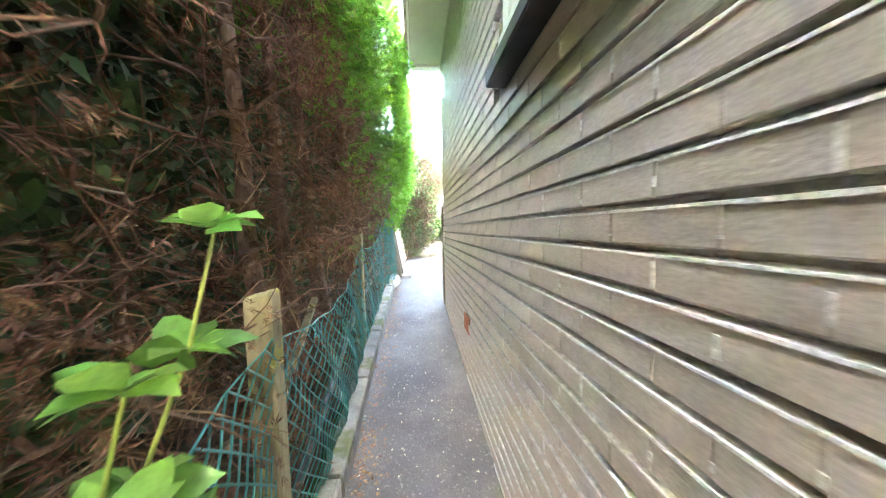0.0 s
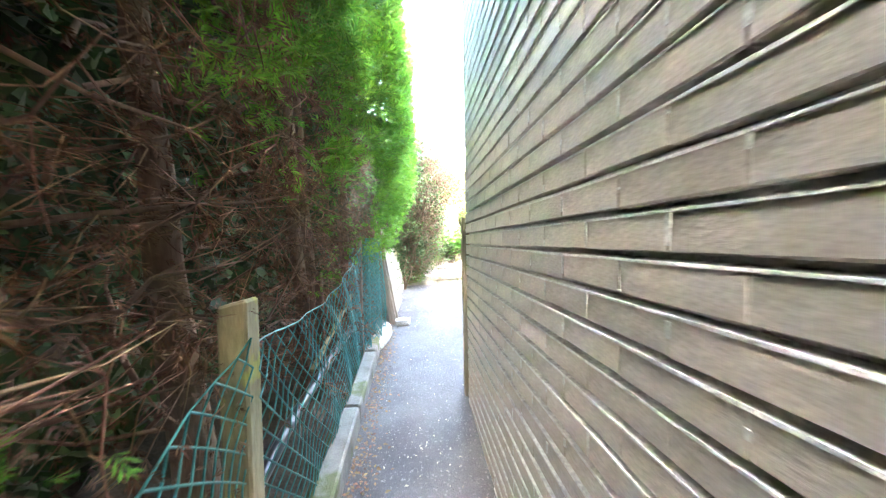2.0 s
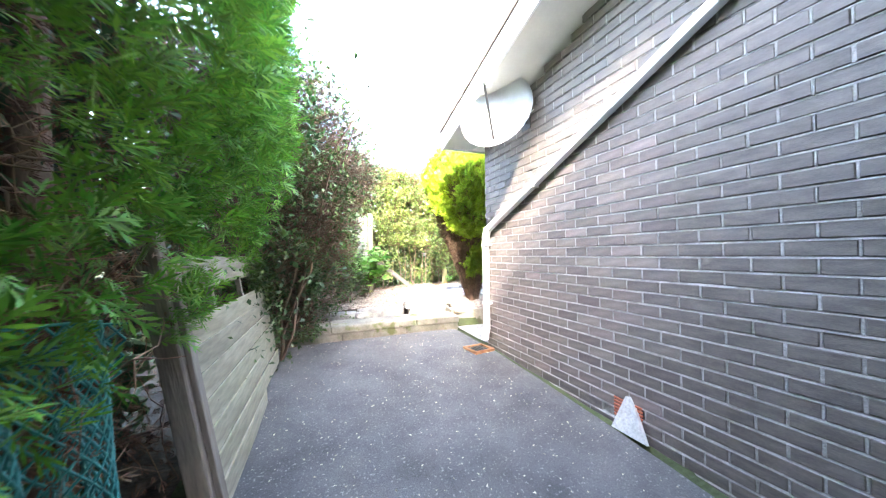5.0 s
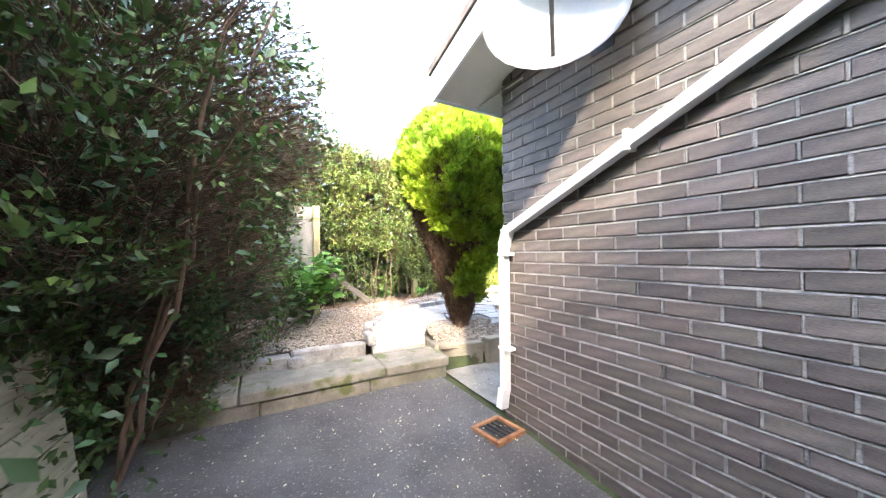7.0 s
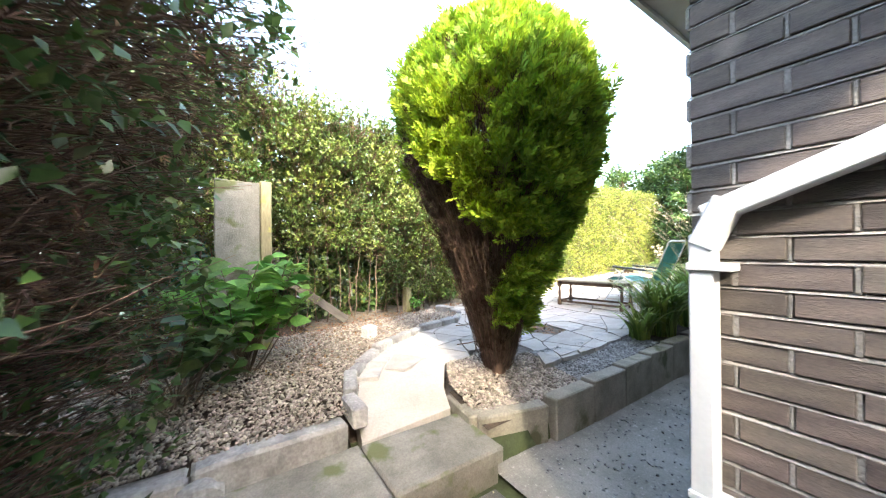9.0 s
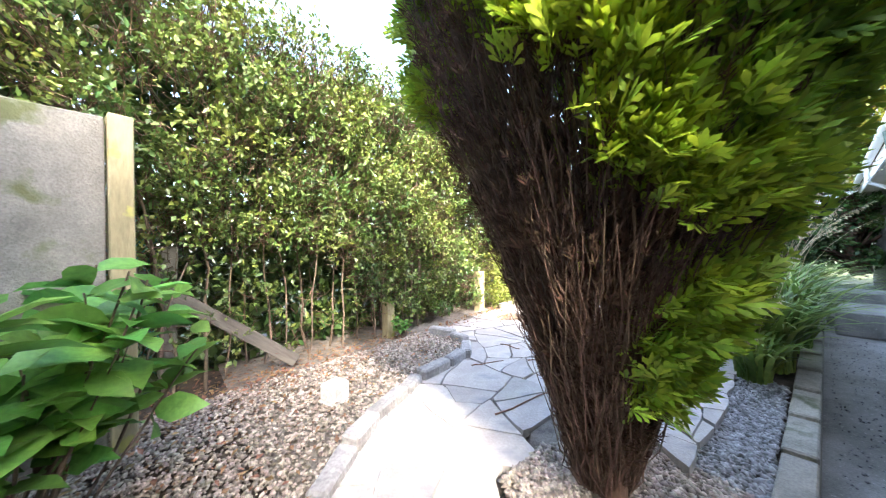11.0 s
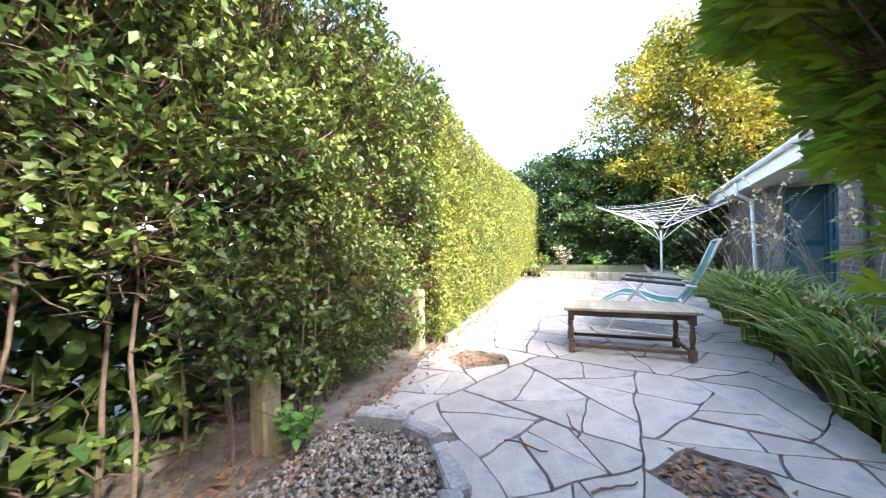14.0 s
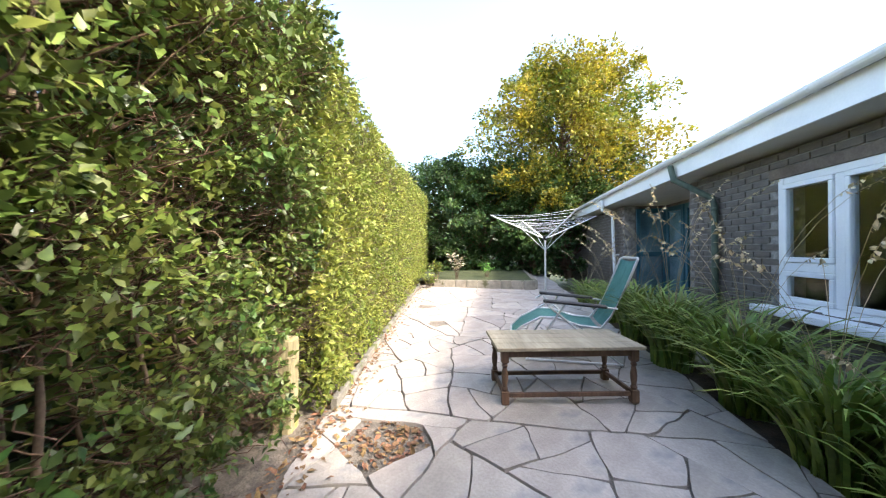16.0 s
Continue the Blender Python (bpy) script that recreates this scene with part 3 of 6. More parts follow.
def conifer_hedge():
    h = empty("conifer_hedge", (-1.1, 2.0, yard_z(2)), "tall untrimmed conifer hedge, bare brown inside and green outside", "hedge")
    o = np.array(h.matrix_world.translation)
    ys = [-1.6, -0.4, 0.75, 1.85, 2.66, 3.55, 4.5, 5.4, 6.3]
    for i, y in enumerate(ys):
        x = -0.92 + 0.12 * math.sin(i * 2.4)
        path = wiggle((x, y, yard_z(y) - 0.05), (x - 0.15 + 0.1 * math.sin(i), y + 0.12 * math.cos(i * 3), 3.6), 0.06 + 0.018 * (i % 3), 0.025, 9, 0.05)
        tube_part("trunk", [[(q - o, r) for q, r in path]], "bark", h, sides=8)
    # bare brown boughs reaching out to the path, with finer twigs
    big, fine, tips = [], [], []
    for _ in range(430):
        y = rng.uniform(-2.5, 6.7)
        z = rng.uniform(0.35, 3.4)
        a = np.array([-0.95 + rng.normal() * 0.06, y, z])
        ln = rng.uniform(0.22, 0.54)
        b = a + np.array([ln, rng.normal() * 0.32, rng.normal() * 0.22 + 0.05])
        br = wiggle(a, b, rng.uniform(0.006, 0.014), 0.003, 5, 0.07)
        big.append(br)
        for _k in range(16):
            q = br[rng.integers(1, 6)][0]
            e = q + np.array([rng.uniform(-0.05, 0.15), rng.normal() * 0.16, rng.normal() * 0.12])
            fine.append(wiggle(q, e, 0.0032, 0.0012, 3, 0.03))
            tips.append(e)
    for _ in range(120):
        y = rng.uniform(-2.5, 6.1)
        a = np.array([-0.95, y, rng.uniform(0.3, 3.2)])
        b = a + np.array([rng.uniform(-1.1, -0.3), rng.normal() * 0.5, rng.normal() * 0.4])
        big.append(wiggle(a, b, 0.012, 0.004, 5, 0.08))
    tube_part("bough_mass", [[(q - o, r) for q, r in s] for s in big], "bark", h, sides=4)
    tagged(tube_part("twig_mass", [[(q - o, r) for q, r in s] for s in fine], "twig", h, sides=3), kind="stuff")
    tips = np.array(tips)
    p = np.concatenate([tips + rng.normal(size=tips.shape) * 0.05 for _ in range(7)])
    p = p[p[:, 0] < -0.37]
    tagged(leaves("dead_foliage", p - o, rand_dirs(len(p), (0.6, 0, -0.3), 0.7), 0.046, "dead_frond", h, "dead brown fronds", SPRIG), kind="stuff")
    # green outer foliage: high up near the start, lower and fuller further on
    n = 170000
    p = np.stack([rng.uniform(-0.75, 0.05, n), rng.uniform(-2.6, 6.75, n), rng.uniform(0.9, 3.7, n)], 1)
    low = np.interp(p[:, 1], [-2.6, 1.5, 3.0, 4.2, 6.2], [2.3, 2.15, 1.95, 1.65, 1.55])
    face = np.interp(p[:, 1], [-2.6, 1.5, 3.0, 4.4, 6.2], [-0.42, -0.40, -0.30, -0.16, -0.12]) + 0.10 * smooth_noise(p, 2.3) - 0.28 * np.clip(low + 0.45 - p[:, 2], 0, 1) - 0.08 * np.clip(p[:, 2] - 3.0, 0, 2)
    dens = smooth_noise(p, 3.1, 1.7)
    keep = (np.abs(p[:, 0] - face) < 0.10) & (p[:, 2] > low + 0.45 * dens - 0.1) & (dens > np.interp(p[:, 1], [0, 2.5, 4, 6], [0.15, -0.1, -0.9, -1.0]))
    p = p[keep]
    tagged(leaves("green_foliage", p - o, rand_dirs(len(p), (0.8, 0.05, 0.25), 0.45), 0.085, "conifer", h, "bright green scale-leaf fronds", FROND, droop=0.05), kind="stuff")
    # sparse green sprigs low down
    n = 260
    c = np.stack([rng.uniform(-0.66, -0.48, n // 10), rng.uniform(2.4, 5.8, n // 10), rng.uniform(0.9, 1.9, n // 10)], 1)
    p = np.repeat(c, 14, 0) + rng.normal(size=(n // 10 * 14, 3)) * 0.055
    tagged(leaves("sprig_mass", p - o, rand_dirs(len(p), (0.8, -0.1, 0.1), 0.5), 0.07, "conifer", h, template=FROND), kind="stuff")
    # the far side of the hedge, which closes off the light; inner shade darkens its leaf colour
    n = 110000
    p = np.stack([rng.uniform(-2.7, -1.6, n), rng.uniform(-5.5, 7.3, n), rng.uniform(-0.6, 3.75, n) ], 1)
    tagged(leaves("back_foliage", p - o, rand_dirs(n, (-0.4, 0, 0.2), 0.8), 0.20, "inner_shade_leaf", h, "green foliage on the far side, darkened for the hedge's inner shade", LEAF2), kind="stuff")
    n = 30000
    p = np.stack([rng.uniform(-2.4, -0.9, n), rng.uniform(6.2, 7.1, n), rng.uniform(-0.1, 3.5, n)], 1)
    tagged(leaves("end_foliage", p - o, rand_dirs(n, (0, 0.4, 0.2), 0.8), 0.11, "inner_shade_leaf", h, template=LEAF2), kind="stuff")
    n = 60000
    p = np.stack([rng.uniform(-2.6, -0.55, n), rng.uniform(-5.5, 6.6, n), rng.uniform(3.0, 3.75, n)], 1)
    tagged(leaves("crown", p - o, rand_dirs(n, (0, 0, 0.8), 0.8), 0.26, "conifer", h, template=SPRIG), kind="stuff")
    return h


conifer_hedge()


def leafy_block(name, label, centre, n, sample, size, material, stems, twig_n, twig_mat="grey_twig", seed=0.0, inner=0.35, template=LEAF, bare=None, spray=1, reach=0.14):
    """A hedge or bush: sample(n) gives surface points and outward directions; leaves sit in sprays along short shoots."""
    h = empty(name, centre, label, "hedge" if "hedge" in name else "shrub")
    o = np.array(centre)
    p, d = sample(n // spray)
    if spray > 1:
        shoot = d * 0.7 + rng.normal(size=d.shape) * 0.55 + np.array([0, 0, 0.15])
        shoot /= np.linalg.norm(shoot, axis=1, keepdims=True)
        p, shoot = np.repeat(p, spray, 0), np.repeat(shoot, spray, 0)
        p = p + shoot * (rng.uniform(-0.8, 0.6, (len(p), 1)) * reach) + rng.normal(size=p.shape) * 0.008
        d = shoot + rng.normal(size=shoot.shape) * 0.45
    if name == "dark_shrub":
        # trimmed back along the path
        k = p[:, 0] < np.interp(p[:, 1], [6.5, 7.5, 8.2, 9.5, 11.0], [-0.1, 0.2, 0.7, 1.15, 1.6])
        p, d = p[k], d[k]
    if bare:
        k = ~((smooth_noise(p, bare, 8.0) > -0.02) & (rng.uniform(0, 1, len(p)) < 0.82))
        p, d = p[k], d[k]
    tagged(leaves("foliage", p - o, d + rng.normal(size=d.shape) * 0.3, size, material, h, droop=-0.15, template=template), kind="stuff")
    p, d = sample(twig_n)
    tw = []
    for q, e in zip(p, d):
        a = q - e * rng.uniform(0.15, inner) + rng.normal(size=3) * 0.05
        tw.append(wiggle(a, q + rng.normal(size=3) * 0.06 + e * 0.02, 0.0042, 0.0012, 3, 0.05))
    tagged(tube_part("twig_mass", [[(q - o, r) for q, r in s] for s in tw], twig_mat, h, sides=3), kind="stuff")
    for s in stems:
        tube_part("stem", [[(q - o, r) for q, r in s]], "bark" if name == "dark_shrub" else "grey_twig", h, sides=5)
    return h


def shrub_sample(n):
    """The dark shrub between the leaning panel and the steps, wider towards its top."""
    th = rng.uniform(-math.pi, math.pi, n)
    z = rng.uniform(0.42, 3.45, n)
    k = rng.uniform(0.0, 1.0, n) ** 0.3
    q = np.stack([np.cos(th), np.sin(th), z], 1)
    bump = 1 + 0.14 * smooth_noise(q * np.array([2.0, 2.0, 1.0]), 2.6, 0.6)
    east = np.interp(z, [0.4, 0.9, 1.5, 2.1, 2.7, 3.1, 3.45], [0.92, 1.08, 1.2, 1.38, 1.58, 1.3, 0.6])
    rx = np.where(np.cos(th) > 0, east * np.where(np.sin(th) > 0.15, 1.12, 1.0), 1.2)
    ry = np.where(np.sin(th) > 0, np.interp(z, [0.4, 1.2, 2.2, 2.9, 3.45], [0.85, 1.25, 1.65, 1.75, 1.2]), np.interp(z, [0.4, 1.6, 2.6, 3.45], [1.0, 1.7, 2.2, 1.6]))
    x = -0.55 + rx * k * np.cos(th) * bump
    y = 9.0 + ry * k * np.sin(th) * bump
    x = np.minimum(x, np.where((z < 1.4) & (y < 9.25), np.where(y < 8.75, -0.40, 0.08), 9.0)) + rng.normal(size=n) * 0.03
    return np.stack([x, y, z], 1), np.stack([np.cos(th), np.sin(th), np.full(n, 0.25)], 1)


stems = [wiggle((-0.45 + 0.2 * math.cos(i * 2.1), 8.8 + 0.4 * math.sin(i * 1.7), 0.25), (-0.5 + 1.0 * math.cos(i * 2.1), 8.7 + 1.3 * math.sin(i * 1.7), 2.7), 0.018, 0.006, 8, 0.16) for i in range(13)]
leafy_block("dark_shrub", "tall dark evergreen shrub with tangled bare twigs", (-0.55, 8.9, 0.25), 78000, shrub_sample, 0.050, "privet_dark", stems, 15000, "cone_twig", inner=0.7, bare=2.8, spray=8)


def near_hedge_sample(n):
    x = rng.uniform(-2.2, 4.75, n)
    z0 = garden_z(3, 11.7)
    z = z0 + rng.uniform(0.05, 1, n) * np.interp(x, [-2, 1, 3, 4.7], [2.92, 2.82, 2.58, 2.56])
    yf = 11.66 + 0.157 * (x - 2.5)
    q = np.stack([x, z, z], 1)
    k = rng.uniform(0, 1, n) ** 2.2
    y = yf + 0.12 * smooth_noise(q, 2.6, 2.2) + k * 0.5 - 0.10 * np.clip(z - 1.6, 0, 0.6)
    # leggy foot: fewer leaves low down away from the clump at the post
    drop = (z < z0 + np.interp(x, [-2, 0, 2.6, 3.0, 4.7], [1.05, 1.05, 0.9, 0.15, 0.1])) & (rng.uniform(0, 1, n) < 0.80)
    # thin patches that show the bare twigs
    drop |= (smooth_noise(q, 3.6, 5.0) > 0.28) & (rng.uniform(0, 1, n) < 0.75)
    top = rng.uniform(0, 1, n) < 0.12
    z = np.where(top, z0 + np.interp(x, [-2, 1, 3, 4.7], [2.92, 2.82, 2.58, 2.56]) + rng.normal(size=n) * 0.06, z)
    y = np.where(top, yf + rng.uniform(0, 1.1, n), y)
    p = np.stack([x, y, z], 1)[~drop]
    d = np.stack([np.zeros(n), np.where(top, -0.2, -1.0), np.where(top, 1.0, 0.3)], 1)[~drop]
    return p, d


stems = []
for i in range(46):
    x = -1.6 + i * 0.135 + random.uniform(-0.05, 0.05)
    y = hedge_y(x) + random.uniform(0.16, 0.5)
    stems.append(wiggle((x, y, garden_z(x, 11.7) - 0.05), (x + random.uniform(-0.3, 0.3), y + random.uniform(-0.02, 0.15), random.uniform(1.9, 3.0)), random.uniform(0.007, 0.014), 0.004, 7, 0.06))
leafy_block("privet_hedge", "tall loose privet hedge with leggy bare stems at its foot", (1.5, 12.0, 0.66), 130000, near_hedge_sample, 0.043, "privet", stems, 16000, "cone_twig", spray=10)
# inner leaves in the darker shrub colour, for the shade behind the face
n = 48000
bx = rng.uniform(-2.4, 5.0, n)
p = np.stack([bx, 11.66 + 0.157 * (bx - 2.5) + rng.uniform(0.55, 1.25, n), rng.uniform(0.6, 3.45, n)], 1)
hd = bpy.data.objects["privet_hedge"]
tagged(leaves("inner_foliage", p - np.array(hd.matrix_world.translation), rand_dirs(n, (0, 1, 0), 1.0), 0.12, "privet_dark", hd, template=LEAF2), kind="stuff")
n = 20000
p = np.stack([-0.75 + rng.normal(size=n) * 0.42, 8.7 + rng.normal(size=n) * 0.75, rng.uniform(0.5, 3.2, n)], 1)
hd = bpy.data.objects["dark_shrub"]
q, d = shrub_sample(34000)
k = smooth_noise(q, 2.8, 8.0) > -0.05
q, d = (q * np.array([1, 1, 1.0]) - d * 0.06)[k], d[k]
tagged(leaves("dead_foliage", q - np.array(hd.matrix_world.translation), d, 0.055, "cone_frond", hd, "dry brown dead foliage", SPRIG), kind="stuff")
# leaves at the shrub's core, their shade put into the darker colour
tagged(leaves("inner_foliage", p - np.array(hd.matrix_world.translation), rand_dirs(n, (-1, 0, 0), 1.0), 0.05, "inner_shade_leaf", hd, template=LEAF2), kind="stuff")


def far_hedge_sample(n):
    u = rng.uniform(0, 1, n)
    x = 4.75 + 10.5 * u ** 1.5
    yf = 11.60 + 0.157 * (x - 2.5)
    z0 = 0.72 + 0.021 * (x - 4.7)
    h = np.interp(x, [4.7, 5.2, 7, 15], [2.56, 2.40, 2.32, 2.72])
    s = rng.uniform(0, 1, n)
    top, end = s < 0.14, s > 0.93
    z = z0 + rng.uniform(0.02, 1, n) * h
    q = np.stack([x, z, z], 1)
    y = yf + 0.05 * smooth_noise(q, 3.5, 4.0) + rng.uniform(0, 1, n) ** 2.5 * 0.35
    z = np.where(top, z0 + h + rng.normal(size=n) * 0.05, z)
    y = np.where(top, yf + rng.uniform(0, 1.0, n), y)
    x = np.where(end, 15.2, x)
    y = np.where(end, yf + rng.uniform(0, 1.0, n), y)
    d = np.stack([np.zeros(n), np.where(top, -0.2, -1.0), np.where(top, 1.0, 0.3)], 1)
    return np.stack([x, y, z], 1), d


# far hedge: leaf colour carries some of its sunlit tone
leafy_block("clipped_hedge", "clipped yellow-green hedge along the patio, sunlight partly in its leaf colour", (9.0, 13.0, 0.9), 100000, far_hedge_sample, 0.042, "privet_gold", [], 9000, template=LEAF2, spray=6, reach=0.07)
# the clipped hedge's inside, shaded by a darker leaf colour
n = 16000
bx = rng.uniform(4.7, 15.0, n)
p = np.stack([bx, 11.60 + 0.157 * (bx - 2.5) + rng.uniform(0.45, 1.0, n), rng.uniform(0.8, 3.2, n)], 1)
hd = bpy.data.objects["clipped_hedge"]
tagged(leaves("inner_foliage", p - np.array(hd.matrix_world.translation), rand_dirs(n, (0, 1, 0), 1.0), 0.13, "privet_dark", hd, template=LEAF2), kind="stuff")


def topiary():
    h = empty("conifer_tree", (2.60, 9.55, 0.62), "egg-shaped clipped golden conifer with a bare brown skirt", "tree")
    o = np.array((2.60, 9.55, 0.62))
    zz = [0.0, 0.35, 0.8, 1.2, 1.55, 1.9, 2.2, 2.48, 2.62, 2.70]
    rr = [0.10, 0.18, 0.36, 0.55, 0.70, 0.77, 0.70, 0.48, 0.26, 0.0]
    trunks = [wiggle((0.05 * math.cos(i * 2.1), 0.05 * math.sin(i * 2.1), -0.05), (0.35 * math.cos(i * 2.1), 0.35 * math.sin(i * 2.1), 2.3), 0.06, 0.02, 6, 0.05) for i in range(5)]
    for s in trunks:
        tube_part("trunk", [s], "bark", h, sides=8)
    tw = []
    for _ in range(3400):
        th = rng.uniform(-math.pi, math.pi)
        z1 = rng.uniform(0.25, 2.25)
        r1 = np.interp(z1, zz, rr) * rng.uniform(0.82, 1.03)
        z0 = max(0.02, z1 - rng.uniform(0.3, 0.75))
        r0 = np.interp(z0, zz, rr) * rng.uniform(0.35, 0.95)
        t2 = th + rng.normal() * 0.10
        tw.append(wiggle((r0 * math.cos(t2), r0 * math.sin(t2), z0), (r1 * math.cos(th), r1 * math.sin(th), z1), 0.0034, 0.0010, 4, 0.04))
    tagged(tube_part("twig_skirt", tw, "cone_twig", h, sides=3), kind="stuff")
    n = 16000
    th = rng.uniform(-math.pi, math.pi, n)
    z = rng.uniform(0.15, 2.4, n)
    r = np.interp(z, zz, rr) * rng.uniform(0.70, 1.0, n)
    p = np.stack([r * np.cos(th), r * np.sin(th), z], 1)
    tagged(leaves("dead_foliage", p, np.stack([np.cos(th) * 0.5, np.sin(th) * 0.5, np.full(n, 0.8)], 1), 0.06, "cone_frond", h, "dead brown fronds", SPRIG, droop=0.0, jitter=0.3), kind="stuff")
    # green tufts: clusters of upright fans set close over the crown, with patches down the garden side
    n = 1500
    th = rng.uniform(-math.pi, math.pi, n)
    z = rng.uniform(0.35, 2.70, n)
    r = np.interp(z, zz, rr)
    p = np.stack([np.cos(th) * r, np.sin(th) * r, z], 1)
    nz = smooth_noise(p, 4.2, 3.0)
    low = 1.15 + 0.5 * smooth_noise(p, 3.4, 1.0) + 0.32 * np.cos(th - 3.0) + 0.4 * np.clip(np.cos(th - 2.6) - 0.2, 0, 1)
    patch = (nz > 0.18) & (np.cos(th - 4.85) > 0.6)
    patch |= (np.abs(z - 0.56) < 0.15) & (np.cos(th - 4.5) > 0.90) & (rng.uniform(0, 1, n) < 0.7)
    keep = (z > low) | patch
    p, th, r, z = p[keep], th[keep], r[keep], z[keep]
    k = rng.uniform(0.84, 0.97, len(p))
    c = p * np.stack([k, k, np.ones(len(p))], 1)
    d = np.stack([np.cos(th), np.sin(th), np.clip((z - 1.3) * 0.9, 0.15, 2.2) + 0.35], 1)
    d /= np.linalg.norm(d, axis=1, keepdims=True)
    m = 42
    c, d = np.repeat(c, m, 0), np.repeat(d, m, 0)
    c = c + rng.normal(size=c.shape) * 0.036
    tagged(leaves("green_foliage", c, d, 0.088, "topiary", h, "golden green fronds", FAN, droop=0.0, jitter=0.30, flat=0.15), kind="stuff")
    return h


topiary()


def crown_tree(name, label, at, height, radius, n, size, material, base=0.3, seed=1.0, blobs=26, lean=0.0):
    """Trunk with rising limbs that carry flat, drooping sprays of leaves, with gaps between the layers."""
    h = empty(name, at, label, "tree")
    r0 = np.random.default_rng(int(seed * 100))
    tube_part("trunk", [wiggle((0, 0, -0.1), (lean, 0.1, height * 0.86), 0.13 + height * 0.008, 0.03, 8, 0.12)], "bark", h, sides=8)
    limbs, P, D = [], [], []
    m = n // blobs
    for i in range(blobs):
        th, s = i * 2.4 + r0.uniform(-0.5, 0.5), base + (1 - base) * ((i + 0.5) / blobs) ** 0.85
        u = (s - base) / (1 - base)
        w = radius * math.sin(math.pi * min(1.0, u * 0.74 + 0.22)) ** 0.8 * r0.uniform(0.45, 1.08)
        c = np.array([w * math.cos(th) + lean * s, w * math.sin(th), height * s - 0.15])
        a = np.array((lean * s * 0.8, 0, max(0.2, height * s - 0.55 * w - 0.3)))
        limb = wiggle(a, c, 0.04, 0.008, 6, 0.12)
        limbs.append(limb)
        out = (c - a) * np.array([1, 1, 0.25])
        out /= np.linalg.norm(out) + 1e-6
        side = np.cross(out, (0, 0, 1.0))
        # the spray: long outwards, broad, thin, hanging at its rim
        ln, br = radius * r0.uniform(0.26, 0.46), radius * r0.uniform(0.16, 0.34)
        f, g, k = r0.uniform(-1.0, 1.0, m), r0.normal(size=m) * 0.5, r0.normal(size=m)
        taper = np.sqrt(np.clip(1.05 - f * f, 0.05, 1))
        q = c + out * (f * ln)[:, None] + side * (g * br * taper)[:, None]
        q[:, 2] += k * 0.09 * radius * taper * 0.8 - 0.35 * br * (g * g) - 0.16 * ln * np.clip(f, 0, 1) ** 2
        P.append(q)
        D.append(np.tile(out * 0.8, (m, 1)) + side * g[:, None] + np.array([0, 0, 0.1]))
    tube_part("limb_mass", limbs, "bark", h, sides=5)
    tagged(leaves("crown", np.concatenate(P), np.concatenate(D), size, material, h, template=LEAF2, droop=-0.25), kind="stuff")
    return h


crown_tree("maple_tree", "large broadleaf tree turning yellow in early autumn", (16.5, 8.3, 0.8), 8.4, 3.15, 60000, 0.14, "maple", 0.30, 1.3, 130)
for i, (x, y, hh, rr) in enumerate([(15.6, 12.6, 4.6, 1.7), (16.0, 10.6, 4.2, 1.8), (17.0, 13.9, 4.9, 1.9), (15.2, 8.4, 3.8, 1.6), (16.6, 7.0, 5.2, 1.9), (16.4, 15.6, 4.6, 1.8), (15.3, 9.7, 4.4, 1.7), (15.4, 11.5, 4.3, 1.6)]):
    crown_tree("evergreen_tree", "dense dark green tree at the end of the garden", (x, y, 0.8), hh, rr, 14000, 0.13, "evergreen", 0.06, 2.0 + i, 60)

# out of view: trees added to keep sun off the alley, yard and path
for i, (x, y, hh, rr) in enumerate([(-8.0, -6.4, 17.2, 3.2), (-6.3, -7.6, 17.8, 2.0), (-5.4, -7.2, 15.3, 2.6), (-3.2, -7.6, 13.5, 2.8), (-0.6, -9.2, 13.4, 3.2), (-10.6, -3.6, 16.4, 3.4)]):
    crown_tree("unseen_shade_tree", "unseen tall tree added to shade the alley and yard", (x, y, -0.7), hh, rr, 15000, 0.30, "evergreen", 0.12, 31.0 + i, 70)

# ---------------------------------------------------------------- bungalow: eaves, roof, north side
FASCIA_Y, SOFFIT_Z, BARGE_X, PITCH = 8.42, 2.76, 1.64, 0.25


def slope_z(y):
    return SOFFIT_Z + (FASCIA_Y - y) * PITCH


def prism(poly, axis, a, b):
    """A polygon in a plane across the axis ('x' or 'y'), drawn out from a to b."""
    bm = bmesh.new()
    lo = [bm.verts.new((a, p, q) if axis == "x" else (p, a, q)) for p, q in poly]
    hi = [bm.verts.new((b, p, q) if axis == "x" else (p, b, q)) for p, q in poly]
    n = len(poly)
    bm.faces.new(lo), bm.faces.new(hi[::-1])
    for i in range(n):
        bm.faces.new((lo[i], hi[i], hi[(i + 1) % n], lo[(i + 1) % n]))
    bmesh.ops.recalc_face_normals(bm, faces=bm.faces)
    return bm


roof = empty("roof", (9, 6, 3), "low-pitched brown roof with white fascia and gutter", "roof", kind="structure")
inv = roof.matrix_world.inverted()


def roof_part(name, bm, material, label=""):
    bmesh.ops.transform(bm, matrix=inv, verts=bm.verts)
    return part(name, bm, material, roof, label)


